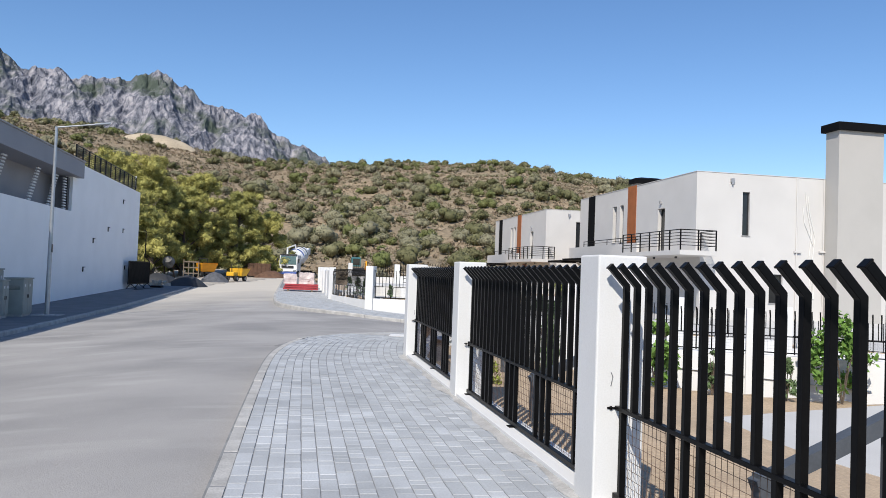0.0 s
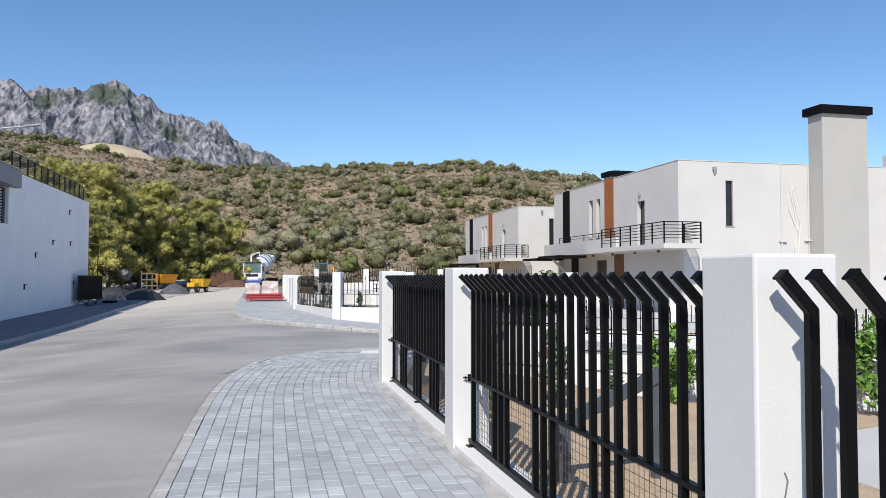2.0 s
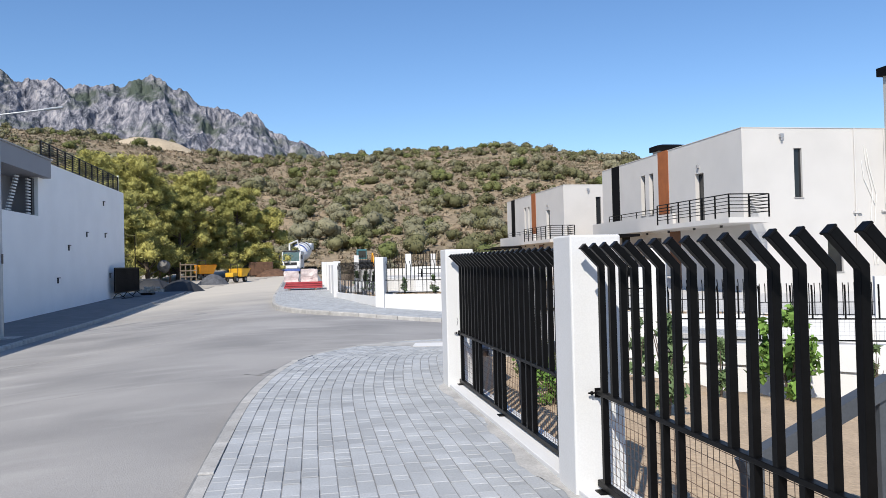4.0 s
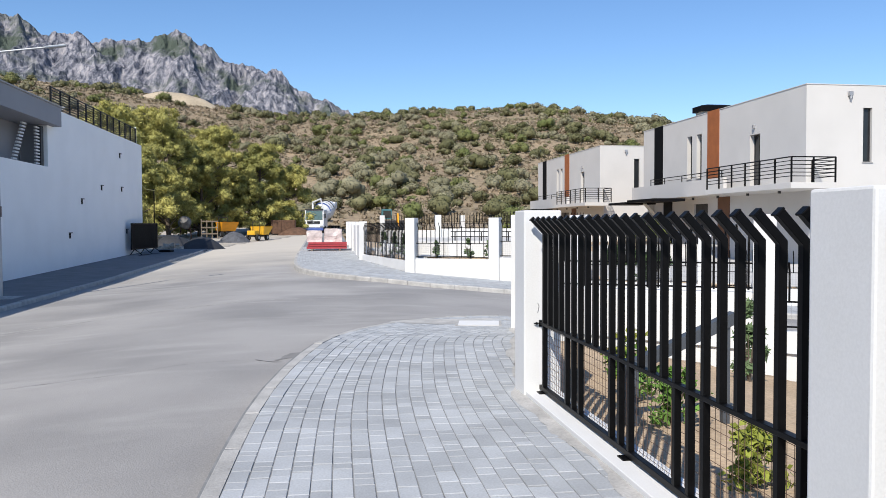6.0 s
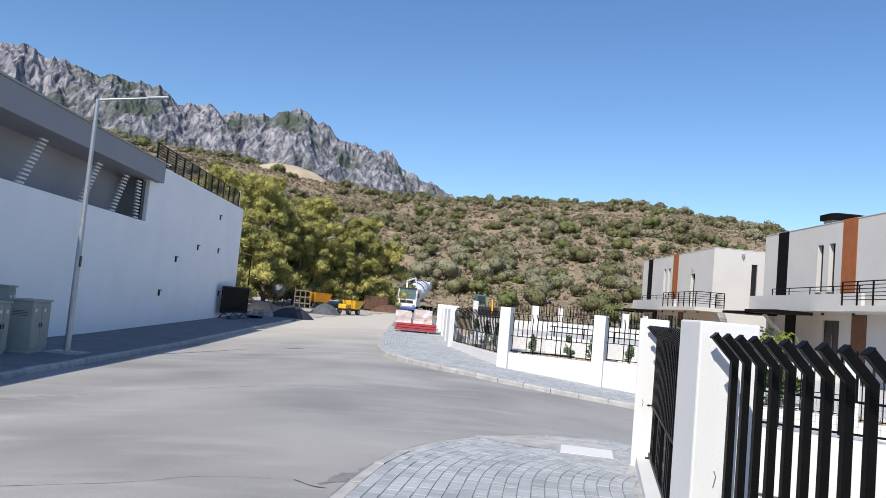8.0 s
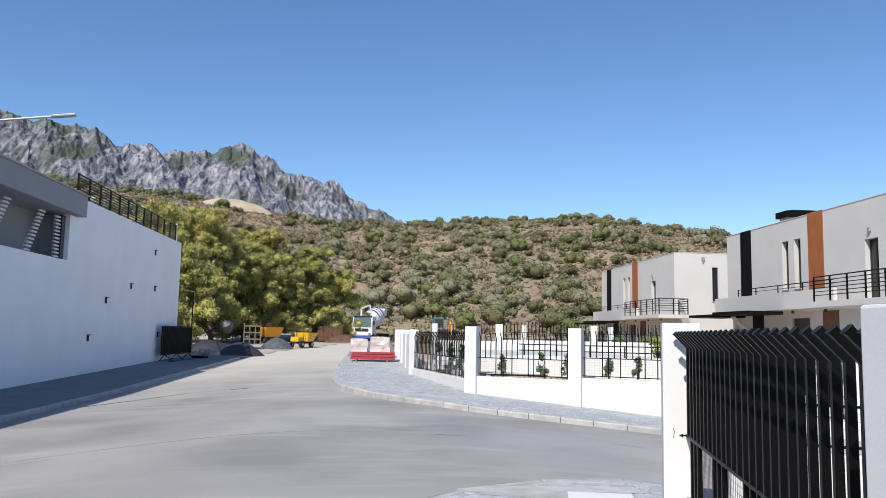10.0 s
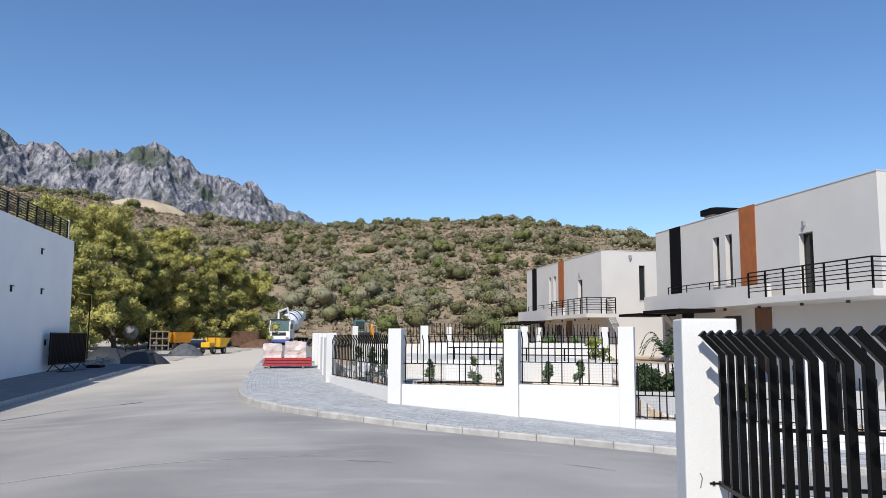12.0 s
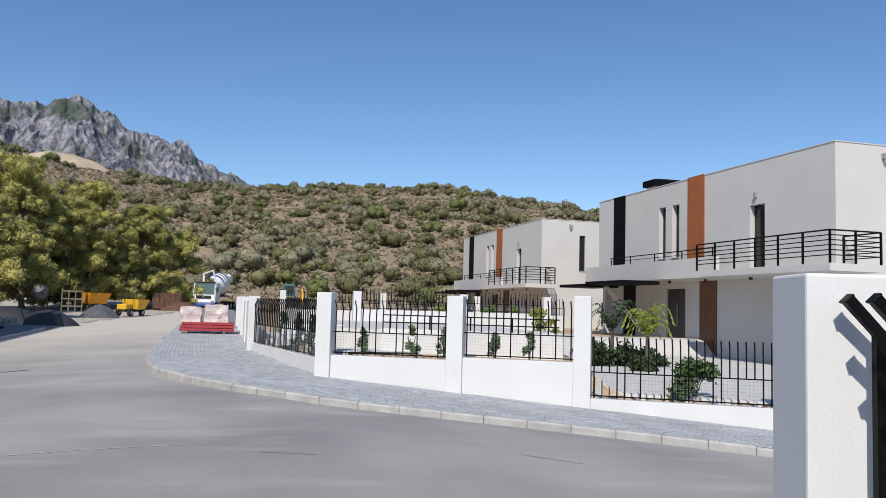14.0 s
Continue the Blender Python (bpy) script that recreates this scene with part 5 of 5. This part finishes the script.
def wheel(parent, x, y, z, r, w):
    """Axle along x."""
    bm = bmesh.new()
    bmesh.ops.create_cone(bm, cap_ends=True, segments=20, radius1=r, radius2=r, depth=w, matrix=pose(x, y, z, 0, 90, 0))
    bmesh.ops.bevel(bm, geom=[e for e in bm.edges if e.calc_face_angle(0) > 1], offset=0.05, segments=2, affect="EDGES")
    ty = part("tyre", bm, RUBBER, parent)
    bm = bmesh.new()
    bmesh.ops.create_cone(bm, cap_ends=True, segments=14, radius1=r * 0.5, radius2=r * 0.5, depth=w + 0.03, matrix=pose(x, y, z, 0, 90, 0))
    part("rim", bm, GALV, ty)


# the glass's pale teal reflection is painted in as its base colour
SCREEN = mat("windscreen_reflection", (0.10, 0.16, 0.155), 0.12, 0.1, 3, 0.0)


def mixer_lorry(x, y, z):
    t = thing("mixer_lorry", x, y, z, "white concrete mixer lorry parked at the road's end", "lorry", rz=-17)
    bm = bmesh.new()
    vs = box(bm, -1.2, 1.2, 0, 1.9, 0.75, 2.95)
    for v in vs:
        if v.co.z > 2 and v.co.y < 0.5:
            v.co.y += 0.35
    bmesh.ops.bevel(bm, geom=list(bm.edges), offset=0.08, segments=2, affect="EDGES")
    cab = part("cab", bm, CABWHITE, t)
    bm = bmesh.new()
    q = [bm.verts.new(p) for p in ((-1.08, 0.09, 1.72), (1.08, 0.09, 1.72), (1.04, 0.27, 2.78), (-1.04, 0.27, 2.78), (-1.08, 0.20, 1.72), (1.08, 0.20, 1.72), (1.04, 0.36, 2.78), (-1.04, 0.36, 2.78))]
    for f in ((0, 1, 2, 3), (7, 6, 5, 4), (0, 4, 5, 1), (1, 5, 6, 2), (2, 6, 7, 3), (3, 7, 4, 0)):
        bm.faces.new([q[k] for k in f])
    part("windscreen", bm, SCREEN, cab)
    part("grille", boxes((-0.8, 0.8, -0.03, 0.02, 1.25, 1.55)), DARKFRAME, cab)
    part("emblem", boxes((-0.08, 0.08, -0.05, -0.03, 1.36, 1.52)), GALV, cab)
    part("bumper", boxes((-1.22, 1.22, -0.12, 0.3, 0.42, 0.74), bevel=0.05), LORRYBLUE, t, "blue front bumper")
    for sx in (-1, 1):
        part("headlight", boxes((sx * 0.95 - 0.16, sx * 0.95 + 0.16, -0.02, 0.0, 0.84, 1.02)), GALV, t)
        m = part("mirror", boxes((sx * 1.42 - 0.1, sx * 1.42 + 0.1, 0.1, 0.2, 1.9, 2.5), bevel=0.03), DARKFRAME, t)
        part("mirror_arm", boxes((min(sx * 1.18, sx * 1.36), max(sx * 1.18, sx * 1.36), 0.14, 0.18, 2.3, 2.34)), DARKFRAME, m)
    part("sun_visor", boxes((-1.1, 1.1, 0.12, 0.42, 2.93, 3.05), bevel=0.02), DARKFRAME, t)
    part("chassis", boxes((-0.5, 0.5, 0.4, 8.4, 0.7, 0.98)), DARKFRAME, t)
    bm = bmesh.new()
    prof = ((0, 0.5), (0.5, 0.85), (1.5, 1.18), (2.7, 1.2), (4.2, 0.95), (5.4, 0.6))
    rings = []
    for d, r in prof:
        rings.append([bm.verts.new((math.cos(a) * r, d, math.sin(a) * r)) for a in (2 * math.pi * j / 20 for j in range(20))])
    for r0, r1 in zip(rings, rings[1:]):
        for j in range(20):
            bm.faces.new((r0[j], r0[(j + 1) % 20], r1[(j + 1) % 20], r1[j]))
    bm.faces.new(rings[0][::-1])
    bm.faces.new(rings[-1])
    drum = part("drum", bm, CABWHITE, t, "white mixing drum")
    drum.matrix_local = pose(0, 2.2, 2.35, 13, 0, 0)
    for k in range(3):
        bm = bmesh.new()
        tube(bm, [(math.cos(a) * 1.22, 1.1 + 0.8 * k + a * 0.12, math.sin(a) * 1.22) for a in np.linspace(0.2, 3.0, 12)], 0, flat=(0.012, 0.06))
        part("drum_stripe", bm, (LORRYBLUE, GALV, DARKFRAME)[k], drum)
    part("hopper", boxes((-0.6, 0.6, 7.2, 8.2, 3.2, 4.1), bevel=0.05), CABWHITE, t)
    bm = bmesh.new()
    tube(bm, [(-0.6, 1.6, 3.0), (-0.6, 1.6, 3.9), (0.8, 0.4, 4.25), (1.0, 0.6, 3.2)], 0.12, 8)
    part("pump_boom", bm, CABWHITE, t, "folded white boom")
    bm = bmesh.new()
    tube(bm, [(1.05, 0.6, 3.3), (1.1, 0.3, 2.2), (1.12, 0.3, 1.3)], 0.09, 8)
    part("hose", bm, PLASTIC, t)
    for yy in (0.9, 4.6, 5.9, 7.2):
        for sx in (-1, 1):
            wheel(t, sx * 1.05, yy, 0.5, 0.5, 0.34)
    for sx in (-1, 1):
        part("mudguard", boxes((sx * 1.05 - 0.2, sx * 1.05 + 0.2, 4.0, 7.8, 1.04, 1.08)), DARKFRAME, t)
    return t


mixer_lorry(-1.78, 102.0, float(road_z(-1.5, 102)))


def site_dumper(x, y, z, rz, paint, label, size):
    t = thing("site_dumper", x, y, z, label, "dumper", rz=rz)
    t.scale = (size, size, size)
    bm = bmesh.new()
    vs = box(bm, -0.9, 0.9, -1.4, 0.4, 0.75, 1.9)
    for v in vs:
        if v.co.z > 1.5:
            v.co.y += -0.35 if v.co.y < 0 else 0.2
            v.co.x *= 1.2
        elif v.co.y < 0:
            v.co.y += 0.5
    bmesh.ops.bevel(bm, geom=list(bm.edges), offset=0.05, segments=2, affect="EDGES")
    part("skip", bm, paint, t)
    part("frame", boxes((-0.35, 0.35, -1.0, 2.0, 0.5, 0.75), bevel=0.03), DARKFRAME, t)
    part("engine_cover", boxes((-0.6, 0.6, 0.9, 2.1, 0.75, 1.35), bevel=0.08), paint, t)
    part("seat", boxes((-0.25, 0.25, 0.55, 0.95, 0.9, 1.35), bevel=0.04), DARKFRAME, t)
    for sx in (-0.55, 0.55):
        bm = bmesh.new()
        tube(bm, [(sx, 0.85, 0.8), (sx, 0.85, 2.5)], 0.035, 6)
        part("roll_bar", bm, DARKFRAME, t)
    part("roll_bar_top", boxes((-0.58, 0.58, 0.81, 0.89, 2.46, 2.54)), DARKFRAME, t)
    for yy in (-0.6, 1.5):
        for sx in (-1, 1):
            wheel(t, sx * 0.75, yy, 0.42, 0.42, 0.32)
    return t


def yard_z(x, y):
    return float(road_z(-8.3 if x < -8.3 else x, y)) + 0.04


site_dumper(-10.7, 90.5, yard_z(-10.7, 90.5), 28, PLANTORANGE, "orange site dumper with a raised skip in the yard", 0.85)
site_dumper(-6.3, 79.5, yard_z(-6.3, 79.5), 152, PLANTYELLOW, "yellow site dumper with a roll bar at the roadside", 0.68)


def heap(name, x, y, z, rx, ry, h, seed, material, label, category):
    bm = bmesh.new()
    n = 22
    for i in range(n + 1):
        for j in range(n + 1):
            u, v = i / n * 2 - 1, j / n * 2 - 1
            d = math.hypot(u, v)
            hh = max(0, 1 - d * d) ** 1.2 * h + 0.12 * h * noise.noise(Vector((u * 3 + seed, v * 3, seed))) * max(0, 1 - d * 0.9)
            bm.verts.new((u * rx, v * ry, hh - 0.08))
    bm.verts.ensure_lookup_table()
    for i in range(n):
        for j in range(n):
            a = i * (n + 1) + j
            bm.faces.new([bm.verts[k] for k in (a, a + n + 1, a + n + 2, a + 1)])
    ob = part(name, bm, material)
    ob.matrix_world = pose(x, y, z)
    ob.data.shade_smooth()
    return tagged(ob, label, category)


heap("tarpaulin_mound", -9.1, 64.6, yard_z(-9.1, 64.6), 1.7, 1.5, 0.95, 1, TARP, "long heap under a black tarpaulin", "heap")
heap("tarpaulin_mound", -11.6, 66.5, yard_z(-11.6, 66.5), 2.0, 1.6, 1.0, 5, TARP, "low heap under a black tarpaulin", "heap")
heap("gravel_heap", -8.2, 76.5, yard_z(-8.2, 76.5), 1.5, 1.4, 1.0, 2, mat("dark_gravel", (0.11, 0.115, 0.13), 1.0, 0.2, 3, 0.03, 14), "heap of dark grey gravel", "heap")
heap("soil_heap", -3.6, 97.0, 0.3, 2.4, 1.6, 1.0, 4, RUSTED, "low brown heap of earth by the lorry", "heap")
rnd = random.Random(12)
for k in range(16):
    bx, by = -10.9 + rnd.uniform(-1.5, 1.3), 63.0 + rnd.uniform(-0.6, 1.4)
    bm = bmesh.new()
    box(bm, -0.2, 0.2, -0.12, 0.12, 0, 0.22, bevel=0.02)
    for v in bm.verts:
        v.co += Vector((rnd.uniform(-0.05, 0.05), rnd.uniform(-0.05, 0.05), rnd.uniform(-0.03, 0.03)))
    ob = part("rubble_block", bm, RUBBLE)
    ob.matrix_world = pose(bx, by, yard_z(bx, by) - 0.03 + (0.2 if k % 4 == 0 else 0), rnd.uniform(-12, 12), rnd.uniform(-12, 12), rnd.uniform(0, 180))
    tagged(ob, "broken pale concrete block on the builders' yard", "rubble", "rubble blocks")

OLDGREY = mat("cement_caked_steel", (0.20, 0.19, 0.175), 0.9, 0.2, 3, 0.01)
# cement mixer, timber frame, rusty container
cm = thing("cement_mixer", -13.3, 82.0, yard_z(-13.3, 82), "old grey cement mixer under the pines", "cement mixer")
bm = bmesh.new()
bmesh.ops.create_cone(bm, cap_ends=True, segments=18, radius1=0.5, radius2=0.85, depth=1.0, matrix=pose(0, 0, 2.1, 62, 0, 0))
bmesh.ops.create_cone(bm, cap_ends=True, segments=18, radius1=0.85, radius2=0.5, depth=0.8, matrix=pose(0, -0.8, 2.55, 62, 0, 0))
part("drum", bm, OLDGREY, cm)
cm.scale = (0.72, 0.72, 0.72)
for sx in (-0.7, 0.7):
    bm = bmesh.new()
    tube(bm, [(sx, -0.6, 0), (sx * 0.8, 0, 2.0), (sx, 0.7, 0)], 0.06, 6)
    part("stand", bm, RUSTED, cm)
tf = thing("timber_frame", -12.2, 84.0, yard_z(-12.2, 84), "leaning frame of weathered timber boards", "timber")
for k in range(4):
    part("upright", boxes((k * 0.5, k * 0.5 + 0.09, 0, 0.06, 0, 2.0 - 0.12 * k)), TIMBER, tf)
for zz in (0.5, 1.1, 1.7):
    part("board", boxes((0, 1.6, -0.03, 0.0, zz, zz + 0.12)), TIMBER, tf)
sk = thing("rusty_container", -5.2, 99.5, 0.38, "rusty brown steel skip behind the dumper", "container")
part("body", boxes((-1.4, 1.4, -0.8, 0.8, 0.1, 1.7), bevel=0.03), RUSTED, sk)
for k in range(6):
    part("rib", boxes((-1.3 + k * 0.5, -1.22 + k * 0.5, -0.86, -0.8, 0.1, 1.7)), RUSTED, sk)

# pole with a slack yellow hose beside the pines
hp = thing("hose_pole", -12.6, 65.5, yard_z(-12.6, 65.5), "thin steel pole with a slack yellow hose", "pole")
bm = bmesh.new()
tube(bm, [(0, 0, 0), (0.02, 0, 4.3)], 0.04, 6)
part("pole", bm, IRON, hp)
bm = bmesh.new()
tube(bm, [(-0.5, -7.0, 6.2), (-0.3, -4.5, 4.9), (-0.1, -2, 4.2), (0.05, 0, 4.2), (0.1, 0.3, 3.2), (-0.2, 0.3, 2.2), (-0.5, 0.3, 1.9), (-0.6, 0.3, 2.3)], 0.03, 6)
part("hose", bm, mat("yellow_hose", (0.5, 0.42, 0.12), 0.6, 0.1, 4, 0.0), hp)

# building material stacked on the far pavement
st = thing("steel_stack", -0.15, 50.3, float(far_z(-0.15, 50.3)), "stack of red steel beams on the block pavement", "steel beams")
for k in range(3):
    for j in range(2):
        part("beam", boxes((-1.1 + 0.05 * k, 1.1 - 0.03 * j, -0.6 + j * 0.7, -0.1 + j * 0.7, 0.10 + k * 0.13, 0.21 + k * 0.13), bevel=0.01), RED, st)
for sx in (-0.8, 0.7):
    part("bearer", boxes((sx - 0.05, sx + 0.05, -0.7, 0.8, 0, 0.10)), TIMBER, st)
for k, (xx, w) in enumerate(((-0.68, 0.8), (0.35, 0.95))):
    bm = bmesh.new()
    box(bm, -w / 2, w / 2, -0.45, 0.5, 0, 0.62 + 0.1 * k)
    bmesh.ops.subdivide_edges(bm, edges=list(bm.edges), cuts=5, use_grid_fill=True)
    for v in bm.verts:
        n3 = noise.noise_vector(v.co * 3.2 + Vector((k * 7, 0, 0)))
        v.co += n3 * 0.07
        if v.co.z < 0.05:
            v.co.z = 0
    ob = part("wrapped_bale", bm, WRAP)
    ob.matrix_world = pose(-0.15 + xx, 50.35, float(far_z(-0.15, 50.3)) + 0.47)
    tagged(ob, "bundle wrapped in crumpled pale plastic on the beams", "bundle", "wrapped bundles")

# parked excavator beyond the gardens, seen over the fence
ex = thing("excavator", 6.3, 84.0, 0.33, "teal and orange excavator parked beyond the gardens", "excavator")
part("tracks", boxes((-1.2, -0.7, -1.5, 1.5, 0, 0.7), (0.7, 1.2, -1.5, 1.5, 0, 0.7), bevel=0.15), RUBBER, ex)
part("house", boxes((-1.1, 1.1, -0.9, 1.5, 0.75, 1.6), bevel=0.06), DARKFRAME, ex)
cabx = part("cab", boxes((-1.05, -0.1, -0.9, 0.6, 1.7, 2.7), bevel=0.05), mat("teal_paint", (0.04, 0.16, 0.18), 0.5, 0.1, 3, 0.0), ex)
part("cab_glass", boxes((-0.95, -0.2, -0.92, -0.9, 1.85, 2.55)), GLASS, cabx)
bm = bmesh.new()
tube(bm, [(0.4, -0.6, 1.3), (0.4, -1.8, 2.2), (0.4, -3.0, 1.0)], 0, flat=(0.07, 0.10))
part("boom", bm, PLANTORANGE, ex)

# ---- marks on the road ----
CRACK = mat("tar_crack", (0.11, 0.11, 0.11), 0.9, 0.1, 5, 0.0)
DAMP = mat("tar_stain", (0.20, 0.197, 0.192), 0.9, 0.25, 3, 0.004, 40, tint=(0.25, 0.245, 0.24))


def road_mark(name, pts, width, seed, material, label):
    rng = random.Random(seed)
    V, F = [], []
    p = curve_through(pts, 0.06)
    n = left_normals(p)
    for k, ((x, y), (nx, ny)) in enumerate(zip(p, n)):
        taper = math.sin(math.pi * (k + 0.5) / len(p)) ** 0.4
        w = width * taper * (0.6 + 0.4 * math.sin(k * 0.9 + seed) * math.sin(k * 0.37)) * rng.uniform(0.8, 1.1)
        o = (0.1 * width if width > 0.03 else 0.009) * math.sin(k * 0.55 + seed) * math.sin(k * 0.21)
        for sg in (-1, 1):
            q = (x + nx * (o + sg * w / 2), y + ny * (o + sg * w / 2))
            V.append((*q, float(road_z(*q)) + 0.004))
    F = [(2 * i, 2 * i + 1, 2 * i + 3, 2 * i + 2) for i in range(len(p) - 1)]
    return tagged(mesh_ob(name, V, F, material), label, "road mark", kind="structure")


road_mark("road_crack", [(-6.0, 15.4), (-4.2, 15.7), (-2.6, 15.9), (-1.8, 16.3), (-1.0, 16.4)], 0.014, 1, CRACK, "long crack across the asphalt")
road_mark("road_crack", [(-1.0, 16.4), (-0.8, 16.2), (-0.62, 16.15)], 0.05, 2, CRACK, "open crack in the asphalt at the kerb")
road_mark("road_stain", [(-0.75, 16.3), (-0.4, 17.0), (0.0, 17.8), (0.35, 18.4)], 0.34, 3, DAMP, "dark stain in the gutter")
road_mark("road_stain", [(4.5, 25.7), (4.9, 25.45), (5.25, 25.2)], 0.07, 4, DAMP, "dark rubber scrape on the side street")
road_mark("road_stain", [(1.05, 25.2), (1.4, 25.05), (1.7, 25.0)], 0.06, 6, DAMP, "dark rubber scrape on the side street")
DUSTLINE = mat("pale_drag_mark", (0.52, 0.50, 0.48), 0.95, 0.15, 4, 0.0)
road_mark("drag_mark", [(-8.0, 21.6), (-6.0, 23.2), (-4.0, 24.4), (-1.5, 25.4), (1.0, 25.9)], 0.07, 8, DUSTLINE, "pale curved drag mark on the asphalt")
road_mark("drag_mark", [(-8.0, 21.2), (-6.2, 22.6), (-4.6, 23.7)], 0.05, 9, DUSTLINE, "pale curved drag mark on the asphalt")

# manhole cover in the near pavement
mh = thing("manhole_cover", 2.32, 18.95, float(near_z(2.32, 18.95)) + 0.002, "square pale concrete manhole cover in the pavement", "manhole cover", rz=-12)
part("cover", boxes((-0.33, 0.33, -0.3, 0.3, -0.02, 0.012), bevel=0.004), WHITE, mh)
part("rim", boxes((-0.37, 0.37, -0.34, -0.302, -0.02, 0.008), (-0.37, 0.37, 0.302, 0.34, -0.02, 0.008), (-0.37, -0.332, -0.302, 0.302, -0.02, 0.008), (0.332, 0.37, -0.302, 0.302, -0.02, 0.008)), CONCRETE, mh)

def cement_apron():
    """Pale cement spread from the manhole cover to the kerb."""
    V, F = [(1.95, 19.35, float(near_z(1.95, 19.35)) + 0.006)], []
    for k in range(28):
        a = 2 * math.pi * k / 28
        q = 1 + 0.12 * math.sin(3 * a) + 0.08 * math.sin(7 * a + 1)
        x, y = 1.95 + 0.95 * q * math.cos(a), 19.35 + 0.34 * q * math.sin(a)
        V.append((x, y, float(near_z(x, y)) + 0.0035))
        F.append((0, k + 1, (k + 1) % 28 + 1))
    return mesh_ob("cement_apron", V, F, CONCRETE, pavement, "pale cement spread beside the manhole cover")


cement_apron()

# ---- kerb stones and paving blocks ----
kerb_line(pavement, near_kerb, near_z, 0.125, 0.2, CONCRETE, 0, 42, 1.0)
kerb_line(far_walk, far_kerb, far_z, 0.14, 0.25, CONCRETE, 0.5, 60, 0.75)
kerb_line(left_walk, left_line, lambda x, y: left_z(x, y) + 0.008, 0.13, 0.2, CONCRETE, 2, 60, 1.0)
lay_pavers(pavement, near_kerb[near_kerb[:, 0] < 6], 0.125, 0, 24, inside_near, near_z, lambda x, y: 5.0 < y < 7.9 and not (abs(x - 2.32) < 0.35 and abs(y - 18.95) < 0.32), 3, 6.0)
lay_pavers(far_walk, far_kerb[(far_kerb[:, 1] < 56)], 0.12, 0, 50, inside_far, lambda x, y: far_z(x, y), lambda x, y: False, 4)
